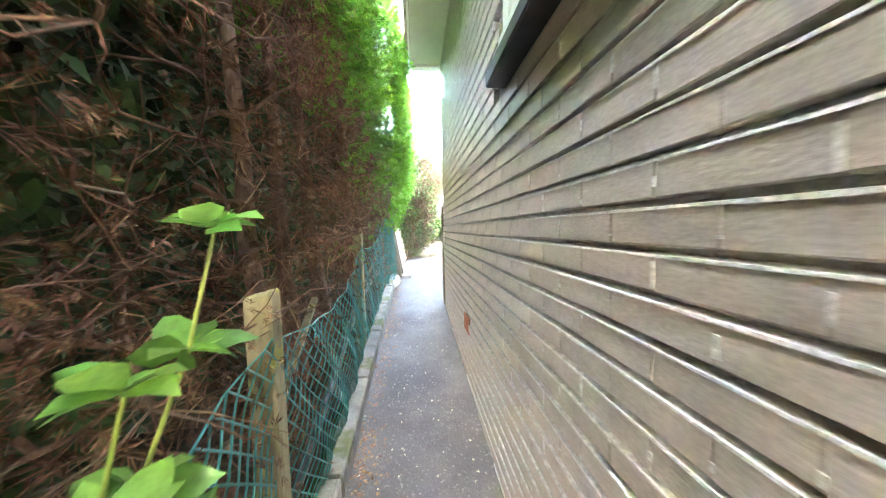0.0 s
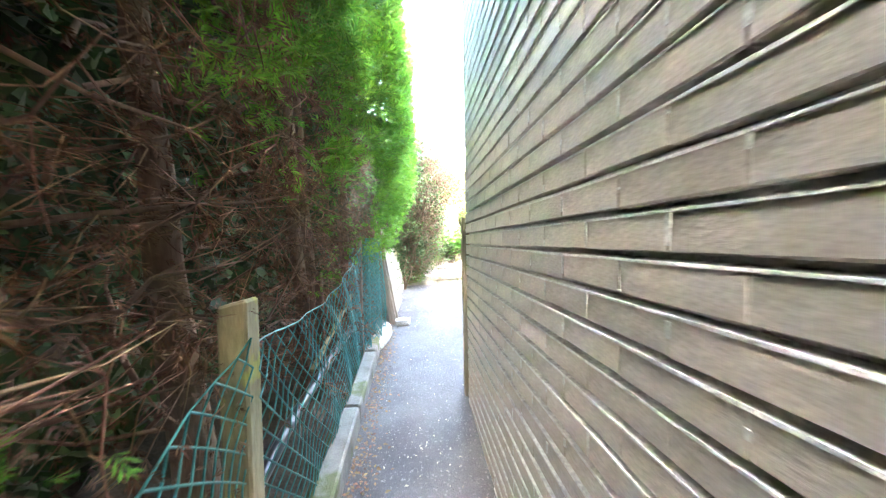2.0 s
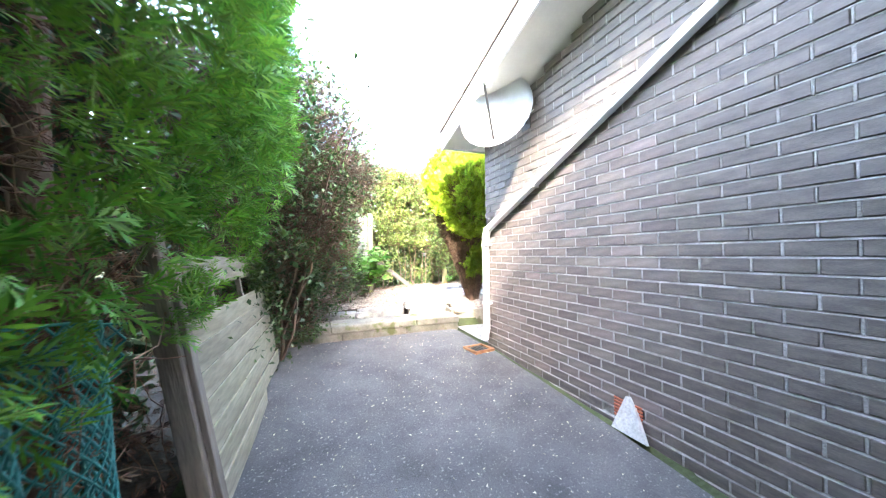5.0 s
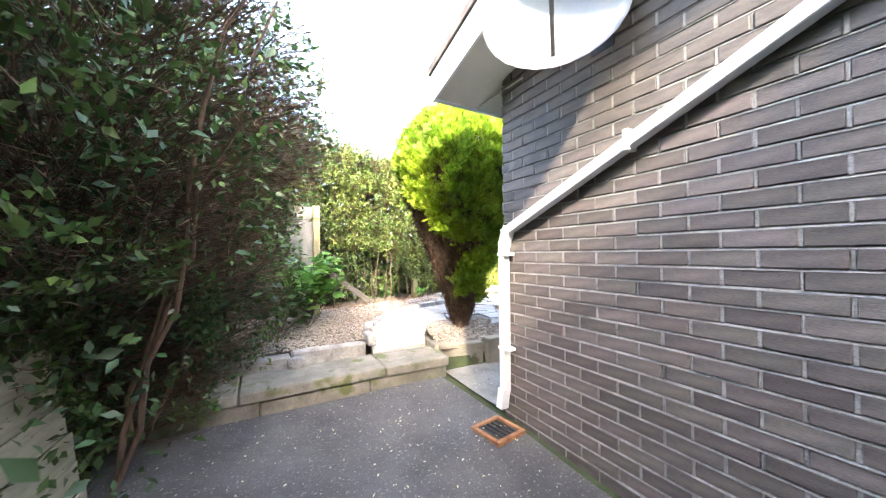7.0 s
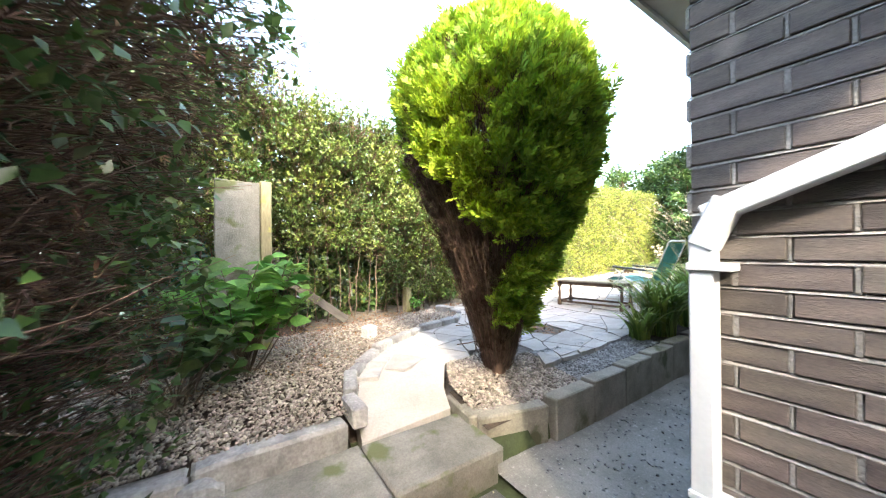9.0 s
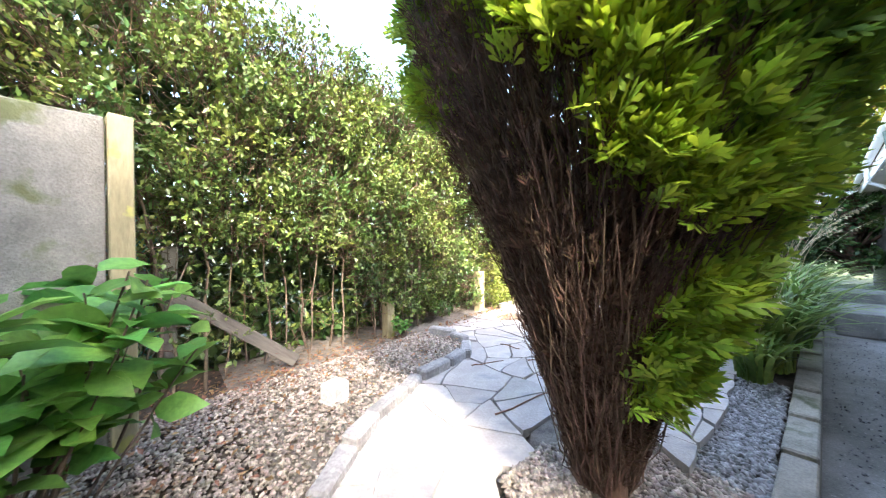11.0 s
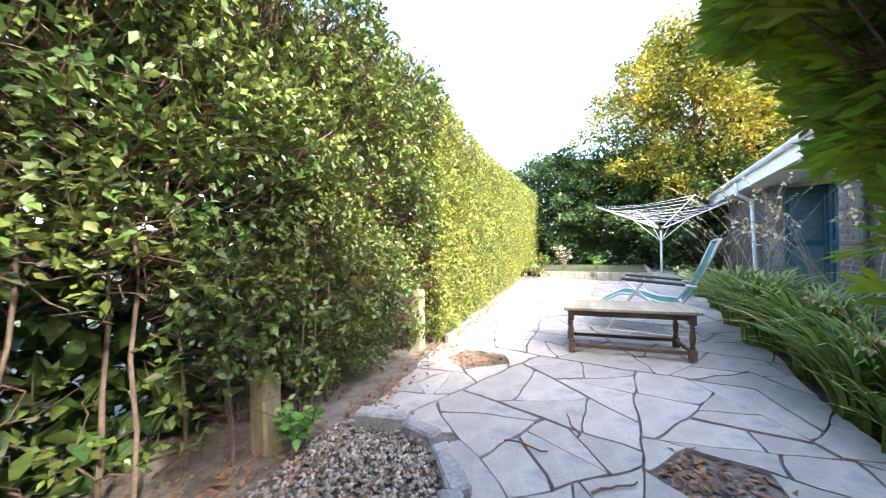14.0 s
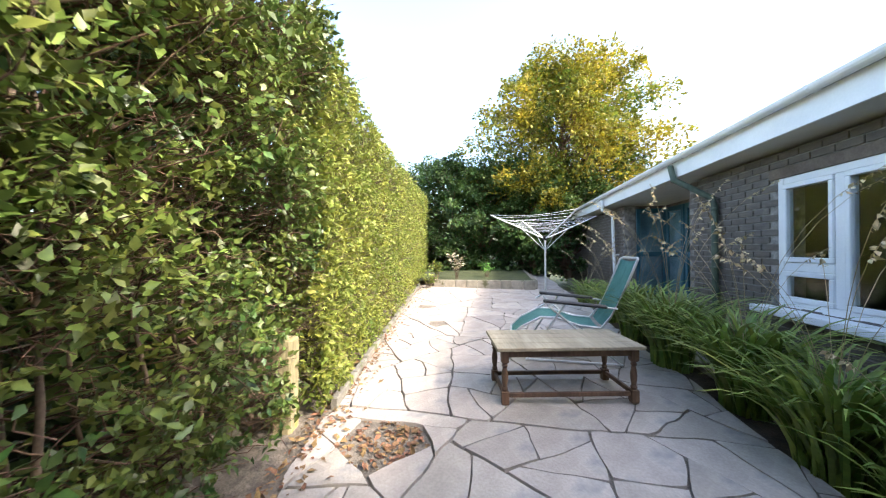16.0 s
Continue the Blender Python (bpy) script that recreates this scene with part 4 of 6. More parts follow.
S0 = 1.0
roof_part("roof_slope", prism([(FASCIA_Y + 0.03, SOFFIT_Z + 0.26), (S0, slope_z(S0) + 0.28), (S0, slope_z(S0) + 0.22), (FASCIA_Y + 0.03, SOFFIT_Z + 0.20)], "x", BARGE_X - 0.02, 18.0), "roof")
roof_part("fascia", boxed(BARGE_X, 18.0, FASCIA_Y - 0.022, FASCIA_Y, SOFFIT_Z - 0.02, SOFFIT_Z + 0.20), "fascia", "white painted fascia board")
roof_part("soffit", boxed(HOUSE_X, 18.0, 7.0, FASCIA_Y - 0.024, SOFFIT_Z, SOFFIT_Z + 0.012), "soffit")
roof_part("barge_soffit", prism([(FASCIA_Y - 0.03, SOFFIT_Z), (S0, slope_z(S0)), (S0, slope_z(S0) + 0.012), (FASCIA_Y - 0.03, SOFFIT_Z + 0.012)], "x", BARGE_X + 0.02, HOUSE_X + 0.2), "soffit")
roof_part("barge_board", prism([(FASCIA_Y, SOFFIT_Z - 0.03), (S0, slope_z(S0) - 0.03), (S0, slope_z(S0) + 0.22), (FASCIA_Y, SOFFIT_Z + 0.2)], "x", BARGE_X - 0.003, BARGE_X + 0.018), "fascia")
# half-round gutter with brackets
bm = bmesh.new()
ring = [(FASCIA_Y + 0.06 + 0.055 * math.cos(a), SOFFIT_Z + 0.235 + 0.055 * math.sin(a)) for a in np.linspace(math.pi, 2 * math.pi, 9)]
inner = [(FASCIA_Y + 0.06 + 0.049 * math.cos(a), SOFFIT_Z + 0.235 + 0.049 * math.sin(a)) for a in np.linspace(2 * math.pi, math.pi, 9)]
gut = prism(ring + inner, "x", BARGE_X + 0.05, 18.0)
roof_part("gutter", gut, "fascia", "white half-round gutter")
for x in np.arange(2.2, 14, 0.9):
    roof_part("gutter_bracket", prism([(FASCIA_Y + 0.06 + 0.06 * math.cos(a), SOFFIT_Z + 0.235 + 0.06 * math.sin(a)) for a in np.linspace(math.pi, 2 * math.pi, 7)], "x", x, x + 0.03), "white_plastic")

# north wall: brick pier stretches with a window, a porch recess and a far wing


def north_wall(name, x0, x1, z0, z1, holes=()):
    w = empty(name, (x1, NORTH_Y, 0), "dark grey-brown brick wall under the eaves", "wall", kind="structure", rz=180)
    L = x1 - x0
    bm = bmesh.new()
    cuts = sorted(holes)
    xs = 0.0
    for a0, a1, b0, b1 in cuts:
        box(bm, xs, a0, 0.012, 0.24, z0, z1)
        box(bm, a0, a1, 0.012, 0.24, z0, b0)
        box(bm, a0, a1, 0.012, 0.24, b1, z1)
        xs = a1
    box(bm, xs, L, 0.012, 0.24, z0, z1)
    part("mortar_bed", bm, "mortar_house", w)
    V, F, base = [], [], 0
    me = brick_mesh(BRICK_L - JOINT, 5)
    v0 = np.array([v.co[:] for v in me.vertices])
    f0 = [tuple(p.vertices) for p in me.polygons]
    for row in range(int((z1 - z0) / COURSE)):
        zc = z0 + (row + 0.5) * COURSE
        x = (0.5 * BRICK_L if row % 2 else 0.0)
        while x < L - BRICK_L + 0.02:
            cx = x + BRICK_L / 2
            x += BRICK_L
            if any(a0 - 0.02 < cx < a1 + 0.02 and b0 < zc < b1 for a0, a1, b0, b1 in holes):
                continue
            V.append(v0 + np.array([cx, 0.051 + random.uniform(-0.002, 0.002), zc]))
            F += [tuple(base + q for q in f) for f in f0]
            base += len(v0)
    m2 = bpy.data.meshes.new("brickwork")
    m2.from_pydata(np.concatenate(V).tolist(), [], F)
    tagged(link_mesh("brickwork", m2, "brick_house", w), kind="stuff")
    return w


WX0, WX1, WZ0, WZ1 = 4.95, 6.72, 1.16, 2.44
north_wall("wall_north_1", 2.20, 8.30, 0.2, 2.71, holes=((8.30 - WX1, 8.30 - WX0, WZ0, WZ1),))
north_wall("wall_north_2", 10.9, 17.5, 0.2, 2.71)
tagged(part("wall_porch", boxed(8.30, 10.9, 7.02, 7.2, 0.2, 2.71), "brick_house"), "dark brick wall at the back of the porch recess", "wall", kind="structure")
tagged(part("wall_porch_side", boxed(8.06, 8.29, 7.2, 7.85, 0.2, 2.71), "brick_house"), "dark brick side of the porch recess", "wall", kind="structure")
tagged(part("wall_porch_far", boxed(10.91, 11.1, 7.2, 7.82, 0.2, 2.71), "brick_house"), "dark brick far side of the porch recess", "wall", kind="structure")
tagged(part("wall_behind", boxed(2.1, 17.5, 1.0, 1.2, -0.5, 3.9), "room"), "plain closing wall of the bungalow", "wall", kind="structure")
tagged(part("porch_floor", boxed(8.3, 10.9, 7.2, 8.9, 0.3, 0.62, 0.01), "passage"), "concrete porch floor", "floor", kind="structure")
# box behind the glass, lined near-black in place of the room's own shade
tagged(part("room_floor", boxed(3.2, 7.8, 5.0, 7.8, 0.5, 0.55), "room"), "floor inside the window, coloured near-black for the unlit room", "floor", kind="structure")
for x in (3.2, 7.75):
    tagged(part("room_side", boxed(x, x + 0.05, 5.1, 7.82, 0.55, 2.70), "room"), "side wall inside the window, coloured near-black for the unlit room", "wall", kind="structure")
tagged(part("ceiling", boxed(3.2, 7.8, 5.0, 7.82, 2.60, 2.64), "room"), "ceiling inside the window, coloured near-black for the unlit room", "ceiling", kind="structure")
tagged(part("room_wall", boxed(3.2, 7.8, 5.0, 5.1, 0.55, 2.70), "room"), "wall inside the window, coloured near-black for the unlit room", "wall", kind="structure")

# window with a fixed light, a side casement over a small pane, and a projecting sill
win = empty("window_1", ((WX0 + WX1) / 2, NORTH_Y, WZ0), "white plastic-framed window with a projecting white sill", "window", kind="structure")
w2 = (WX1 - WX0) / 2


def bar(name, x0, x1, z0, z1, y0=-0.07, y1=0.012, parent=win, material="white_plastic"):
    return part(name, boxed(x0, x1, y0, y1, z0, z1, 0.008), material, parent)


H = WZ1 - WZ0
fr = part("window_frame", boxed(-w2, -w2 + 0.07, -0.07, 0.0, 0, H, 0.008), "white_plastic", win)
bar("jamb", w2 - 0.07, w2, 0, H, -0.07, 0.0)
bar("head", -w2 + 0.071, w2 - 0.071, H - 0.07, H, -0.07, 0.0)
bar("bottom_rail", -w2 + 0.071, w2 - 0.071, 0.0, 0.07, -0.07, 0.0)
MX = w2 - 0.62
bar("mullion", MX - 0.045, MX + 0.045, 0.071, H - 0.071, -0.07, 0.004)
bar("transom", MX + 0.046, w2 - 0.071, 0.36, 0.45, -0.07, 0.004)
for (a, b, c, d) in ((MX + 0.046, w2 - 0.071, 0.451, H - 0.071), (MX + 0.046, w2 - 0.071, 0.071, 0.359), (-w2 + 0.071, MX - 0.046, 0.071, H - 0.071)):
    sash = part("casement", boxed(a, b, -0.055, 0.016, c, c + 0.045, 0.006), "white_plastic", win)
    bm = bmesh.new()
    box(bm, a, b, -0.055, 0.016, d - 0.045, d, 0.006)
    box(bm, a, a + 0.045, -0.055, 0.016, c + 0.046, d - 0.046, 0.006)
    box(bm, b - 0.045, b, -0.055, 0.016, c + 0.046, d - 0.046, 0.006)
    part("casement_rim", bm, "white_plastic", sash)
    part("gasket", boxed(a + 0.046, b - 0.046, -0.03, -0.026, c + 0.046, c + 0.052), "black_plastic", sash)
    pane = part("pane", boxed(a + 0.04, b - 0.04, -0.024, -0.018, c + 0.04, d - 0.04), "glass", sash)
    pane.visible_shadow = False
bar("window_sill", -w2 - 0.16, w2 + 0.16, -0.075, -0.004, -0.10, 0.16)
tagged(part("trim_lintel", boxed(WX0 - 0.1, WX1 + 0.1, NORTH_Y - 0.06, NORTH_Y + 0.006, WZ1 + 0.004, WZ1 + 0.105, 0.003), "roof"), "dark soldier-course lintel over the window", "lintel", kind="structure")

# porch doors
for i, x in enumerate((8.55, 9.35, 10.1)):
    d = empty("door_%d" % (i + 1), (x, 7.21, 0.62), "dark blue painted glazed door in the porch", "door", kind="structure")
    bm = bmesh.new()
    for b in ((0, 0.09, 0, 2.02), (0.61, 0.70, 0, 2.02), (0.091, 0.609, 0, 0.2), (0.091, 0.609, 1.92, 2.02), (0.091, 0.609, 0.95, 1.05)):
        box(bm, b[0], b[1], 0, 0.045, b[2], b[3], 0.004)
    part("door_frame", bm, "blue_paint", d)
    part("lower_pane", boxed(0.092, 0.608, 0.015, 0.022, 0.201, 0.949), "glass", d)
    part("upper_pane", boxed(0.092, 0.608, 0.015, 0.022, 1.051, 1.919), "glass", d)
    part("curtain", boxed(0.1, 0.6, 0.003, 0.010, 0.21, 1.91), "blue_pale" if i != 1 else "blue_paint", d, "pale blue curtain behind the glass")


# one more glazed door on the far side of the recess, facing along the patio
d = empty("door_4", (10.898, 7.22, 0.62), "dark blue painted glazed door in the side of the porch", "door", kind="structure")
bm = bmesh.new()
for b in ((0, 0.07, 0, 2.02), (0.53, 0.60, 0, 2.02), (0.071, 0.529, 0, 0.2), (0.071, 0.529, 1.92, 2.02), (0.071, 0.529, 0.95, 1.05)):
    box(bm, -0.045, 0.0, b[0], b[1], b[2], b[3], 0.004)
part("door_frame", bm, "blue_paint", d)
part("lower_pane", boxed(-0.026, -0.02, 0.072, 0.528, 0.201, 0.949), "glass", d)
part("upper_pane", boxed(-0.026, -0.02, 0.072, 0.528, 1.051, 1.919), "glass", d)
part("curtain", boxed(-0.012, -0.004, 0.08, 0.52, 0.21, 1.91), "blue_pale", d, "pale blue curtain behind the glass")


def rain_pipe(name, label, pts, radius, material, clips=()):
    base = pts[-1]
    t = empty(name, base, label, "drainpipe")
    o = np.array(base)
    for a, b in zip(pts[:-1], pts[1:]):
        tube_part("pipe_length", [[(np.array(a) - o, radius), (np.array(b) - o, radius)]], material, t, sides=12)
    for q in pts[1:-1]:
        bm = bmesh.new()
        bmesh.ops.create_uvsphere(bm, u_segments=12, v_segments=8, radius=radius * 1.12)
        bmesh.ops.translate(bm, vec=Vector(q) - Vector(base), verts=bm.verts)
        part("elbow", bm, material, t, smooth=True)
    for q, back in clips:
        part("clip", boxed(q[0] - o[0] - radius * 1.25, q[0] - o[0] + radius * 1.25, min(q[1], back) - o[1] - radius * 1.2, max(q[1], back) - o[1] + radius * 1.2, q[2] - o[2] - 0.012, q[2] - o[2] + 0.012, 0.004), material, t)
    return t


rain_pipe("rain_pipe", "green-stained dark drainpipe bending from gutter to wall", [(7.95, 8.48, 2.90), (7.90, 8.46, 2.70), (7.66, 8.13, 2.40), (7.62, 8.12, 2.25), (7.62, 8.12, 0.32)], 0.038, "moss_pipe", [((7.62, 8.12, 1.5), 8.08)])
rain_pipe("rain_pipe", "white drainpipe at the far side of the porch", [(11.1, 8.48, 2.90), (11.1, 8.47, 2.66), (11.25, 8.20, 2.52), (11.25, 8.14, 0.32)], 0.034, "white_plastic", [((11.25, 8.14, 1.6), 8.08)])

# square white pipe: a sloping run along the gable, then down to the gully
sp = empty("square_drainpipe", (2.03, 8.02, 0.36), "white square drainpipe sloping along the gable then down", "drainpipe")
R = 0.031
sq = [(2.032, 5.35, 2.75), (2.032, 8.015, 1.655)]


def square_run(a, b, r):
    a, b = Vector(a), Vector(b)
    d = (b - a).normalized()
    sx = Vector((1, 0, 0))
    up = sx.cross(d).normalized()
    bm = bmesh.new()
    lo, hi = [], []
    for i, j in ((-1, -1), (1, -1), (1, 1), (-1, 1)):
        lo.append(bm.verts.new(a + sx * r * i + up * r * j))
        hi.append(bm.verts.new(b + sx * r * i + up * r * j))
    bm.faces.new(lo), bm.faces.new(hi[::-1])
    for i in range(4):
        bm.faces.new((lo[i], hi[i], hi[(i + 1) % 4], lo[(i + 1) % 4]))
    bmesh.ops.recalc_face_normals(bm, faces=bm.faces)
    bmesh.ops.bevel(bm, geom=list(bm.edges), offset=0.005, segments=1, affect="EDGES")
    bmesh.ops.translate(bm, vec=(-2.03, -8.02, -0.36), verts=bm.verts)
    return bm


part("sloping_length", square_run(*sq, R), "white_plastic", sp)
part("elbow", square_run((2.032, 7.955, 1.70), (2.032, 8.02, 1.56), R * 1.14), "white_plastic", sp)
part("upright_length", square_run((2.032, 8.02, 1.60), (2.032, 8.02, 0.47), R), "white_plastic", sp)
part("shoe", square_run((2.022, 8.02, 0.50), (2.0, 8.02, 0.36), R * 1.12), "white_plastic", sp)
for z in (1.50, 0.80):
    part("clip", boxed(-0.036, 0.042, -0.075, 0.036, z - 0.36 - 0.012, z - 0.36 + 0.012, 0.003), "white_plastic", sp)
for y in (7.05, 6.2):
    z = 1.655 + (8.015 - y) * 0.4296 - 0.36
    part("clip", boxed(-0.036, 0.042, y - 8.02 - 0.015, y - 8.02 + 0.015, z - 0.06, z + 0.045, 0.003), "white_plastic", sp)

# gully with a square iron rim
g = empty("drain_gully", (1.83, 7.86, 0.30), "square drain gully with a rusty iron rim", "drain", rz=8)
for a in ((-0.13, 0.13, -0.13, -0.10), (-0.13, 0.13, 0.10, 0.13), (-0.13, -0.10, -0.099, 0.099), (0.10, 0.13, -0.099, 0.099)):
    part("rim", boxed(*a, -0.02, 0.03, 0.004), "rust", g)
# dark plate and bars stand in for the shade of the open gully
part("dark_inset", boxed(-0.1, 0.1, -0.1, 0.1, -0.02, 0.012), "dark_metal", g)
for i in range(5):
    part("dark_inset_bar", boxed(-0.09 + i * 0.04, -0.075 + i * 0.04, -0.095, 0.095, 0.012, 0.02), "dark_metal", g)


def air_brick(at, label, w=0.215, h=0.14):
    v = empty("air_brick", at, label, "vent", rz=-90)
    part("surround", boxed(-w / 2, w / 2, 0.004, 0.05, -h / 2, h / 2, 0.004), "dark_metal", v)
    n = 6
    for i in range(n):
        z = -h / 2 + (i + 0.5) * h / n
        part("slat", boxed(-w / 2, w / 2, -0.004, 0.01, z - 0.008, z + 0.007, 0.002), "terracotta", v)


air_brick((ALLEY_X, 2.50, 0.345), "red clay air brick with horizontal slats low in the wall")
air_brick((HOUSE_X, 6.15, 0.315), "red clay air brick with horizontal slats near the ground")
# broken white slab leaning at the foot of the wall
bm = prism([(-0.13, 0.0), (0.13, -0.0), (0.06, 0.23), (0.02, 0.24)], "x", -0.012, 0.012)
t = part("leaning_slab", bm, "white_stone", at=pose(2.02, 6.1, yard_z(6.1), 0, 14, 0))
tagged(t, "pale broken slab leaning against the brick wall", "slab")

# satellite dish on its arm
dish = empty("satellite_dish", (HOUSE_X, 7.21, 2.71), "round pale grey satellite dish on a wall bracket", "dish")
bm = bmesh.new()
rings, seg = [], 28
for k in range(7):
    r = 0.37 * k / 6
    if k == 0:
        rings.append([bm.verts.new((0, 0, 0))])
    else:
        rings.append([bm.verts.new((r * math.cos(a), r * 1.06 * math.sin(a), 0.55 * r * r)) for a in np.linspace(0, 2 * math.pi, seg, endpoint=False)])
for k in range(6):
    for i in range(seg):
        j = (i + 1) % seg
        if k == 0:
            bm.faces.new((rings[0][0], rings[1][i], rings[1][j]))
        else:
            bm.faces.new((rings[k][i], rings[k + 1][i], rings[k + 1][j], rings[k][j]))
bmesh.ops.solidify(bm, geom=list(bm.faces), thickness=0.006)
DM = look((-0.27, 0.10, 0.06), (-1.02, -0.52, 0.30)) @ pose(0, 0, 0, 180, 0, 0)
part("reflector", bm, "dish", dish, at=DM, smooth=True)
tip = DM @ Vector((0, -0.06, 0.36))
low = DM @ Vector((0, 0.30, 0.05)) if (DM @ Vector((0, 0.3, 0))).z < 0 else DM @ Vector((0, -0.30, 0.05))
tube_part("feed_arm", [[(np.array(low), 0.011), (np.array(tip), 0.011)]], "dark_metal", dish, sides=6)
tube_part("receiver", [[(np.array(tip), 0.028), (np.array(tip) + np.array([0.03, 0, 0.015]), 0.03), (np.array(tip) + np.array([0.07, 0, 0.03]), 0.022)]], "dish", dish, sides=10)
tube_part("bracket", [[(np.array((-0.25, 0.11, 0.05)), 0.02), (np.array((-0.12, 0.0, -0.02)), 0.02), (np.array((-0.001, 0.0, -0.02)), 0.02)]], "dark_metal", dish, sides=8)
part("wall_plate", boxed(-0.008, -0.001, -0.07, 0.07, -0.1, 0.06, 0.002), "dark_metal", dish)

# alley window with a dark projecting sill
aw = empty("window_2", (ALLEY_X, -0.04, 1.72), "white-framed alley window over a dark tiled sill", "window", kind="structure")
part("window_sill", boxed(-0.075, 0.1, -1.46, 1.40, -0.06, -0.005, 0.006), "dark_metal", aw, "dark projecting sill")
part("window_frame", boxed(-0.004, 0.05, 1.29, 1.38, 0, 0.93, 0.006), "white_plastic", aw)
part("bottom_rail", boxed(-0.05, 0.05, -1.4, 1.289, 0, 0.07, 0.006), "white_plastic", aw)
part("head", boxed(-0.004, 0.05, -1.4, 1.289, 0.86, 0.93, 0.006), "white_plastic", aw)
part("pane", boxed(0.03, 0.036, -1.4, 1.289, 0.071, 0.859), "glass", aw)
# near-black sheet behind the pane stands in for the dark interior
part("dark_backing", boxed(0.06, 0.07, -1.4, 1.289, 0.0, 0.92), "room", aw)

# old gate post against the wall's end
gp = empty("gate_post", (0.435, 4.43, yard_z(4.42)), "weathered grey gate post with a rusty hinge", "post")
GH = 1.475 - yard_z(4.42)
part("main_post", boxed(-0.02, 0.09, -0.055, 0.04, 0, GH - 0.01, 0.008), "old_wood", gp)
part("stop_strip", boxed(-0.075, -0.022, -0.03, 0.05, 0, GH - 0.075, 0.006), "old_wood", gp)
part("hinge", boxed(-0.03, -0.018, -0.045, 0.01, GH - 0.30, GH - 0.12, 0.003), "rust", gp)

# ---------------------------------------------------------------- fence side of the alley
kerb = empty("fence_kerb", (-0.47, 3.0, yard_z(3.0)), "low mossy concrete kerb along the fence", "kerb", kind="structure")
y = -2.0
while y < 5.9:
    L = 0.88
    za = yard_z(y + L / 2) - yard_z(3.0)
    bm = boxed(-0.055, 0.055, 0, L - 0.012, -0.08, 0.10, 0.012)
    for v in bm.verts:
        v.co += Vector(noise.noise_vector(v.co * 6 + Vector((y, 0, 0)))) * 0.012
    part("kerb_block", bm, "concrete", kerb, at=pose(0.04, y - 3.0, za, -math.degrees(0) + 4.6, 0, 0))
    y += L


def fence_post(x, y, h, w, material, label, lean=0.0, rz=0.0):
    z = yard_z(y) - 0.05
    bm = boxed(-w / 2, w / 2, -w / 2, w / 2, 0, h, 0.008)
    for v in bm.verts:
        if v.co.z > h * 0.5:
            v.co.z += 0.02 * (v.co.x / w) - 0.3 * max(0, abs(v.co.x) - w * 0.3)
    p = part("fence_post", bm, material, at=pose(x, y, z, lean, 0, rz))
    return tagged(p, label, "post", group="netting fence posts")


fence_post(-0.50, 1.09, 1.18, 0.085, "post", "yellow-lichened square wooden fence post")
fence_post(-0.525, 3.02, 1.18, 0.085, "post", "yellow-lichened square wooden fence post")
fence_post(-0.505, 5.02, 1.20, 0.035, "old_wood", "thin pale stake holding the green netting", -1)
fence_post(-0.72, 4.55, 1.0, 0.05, "bark", "short brown stake behind the netting", 3)


def netting(name, label, a, b, h0, h1, sag, cols, rows, bulge, fold=0.0):
    """Diamond mesh of plastic strands between two uprights; every strand is a real thin band."""
    a, b = np.array(a, float), np.array(b, float)
    L = np.linalg.norm(b - a)

    def at(u, v):
        p = a + (b - a) * u
        top = h0 + (h1 - h0) * u - sag * math.sin(math.pi * min(max(u, 0), 1))
        z = p[2] + 0.04 + v * top
        x = p[0] + bulge * math.sin(math.pi * u) * math.sin(2.6 * v + 0.4) + fold * math.sin(u * 17 + v * 2) + 0.012 * math.sin(u * 31 + v * 9)
        return np.array([x, p[1], z])

    paths = []
    for s in (1, -1):
        for i in range(-rows, cols + rows):
            pts = []
            for k in range(rows * 2 + 1):
                v = k / (rows * 2)
                u = (i + s * k * 0.5 + 0.18 * math.sin(k * math.pi)) / cols if s > 0 else (i + rows - k * 0.5) / cols
                if -0.001 <= u <= 1.001:
                    pts.append((at(u, v), 0.0031))
            if len(pts) > 1:
                paths.append(pts)
    paths.append([(at(u, 1.0), 0.0036) for u in np.linspace(0, 1, 24)])
    o = a
    n = tube_part(name, [[(q - o, r) for q, r in s] for s in paths], "netting", None, label, sides=4, at=pose(*a))
    return tagged(n, label, "netting", group="green netting fence")


netting("plastic_netting", "green plastic mesh netting sagging between fence posts", (-0.47, -0.9, yard_z(-0.9)), (-0.47, 1.08, yard_z(1.08)), 0.85, 0.95, 0.08, 24, 11, 0.05)
netting("plastic_netting", "green plastic mesh netting sagging between fence posts", (-0.47, 1.10, yard_z(1.1)), (-0.49, 3.00, yard_z(3.0)), 0.92, 0.98, 0.16, 23, 11, 0.05)
netting("plastic_netting", "green plastic mesh netting sagging between fence posts", (-0.49, 3.04, yard_z(3.04)), (-0.50, 5.0, yard_z(5.0)), 0.95, 1.05, 0.12, 24, 11, 0.04)
netting("netting_fold", "bunched folds of green netting beside the stake", (-0.50, 5.04, yard_z(5.04)), (-0.42, 5.75, yard_z(5.75)), 1.06, 1.02, -0.06, 30, 22, 0.06, 0.06)
netting("netting_fold", "second loose fold of green netting hanging behind", (-0.58, 5.0, yard_z(5.0)), (-0.50, 5.85, yard_z(5.8)), 1.0, 0.95, -0.05, 26, 18, -0.05, 0.05)

# black drain hose lying by the kerb
pts = [((-0.595 + 0.02 * math.sin(y * 1.3), y, float(np.interp(y, [1.3, 2.0, 2.75, 3.6, 4.3, 5.1], [-0.10, 0.03, 0.21, 0.35, 0.41, 0.45]))), 0.028) for y in np.linspace(1.3, 5.1, 26)]
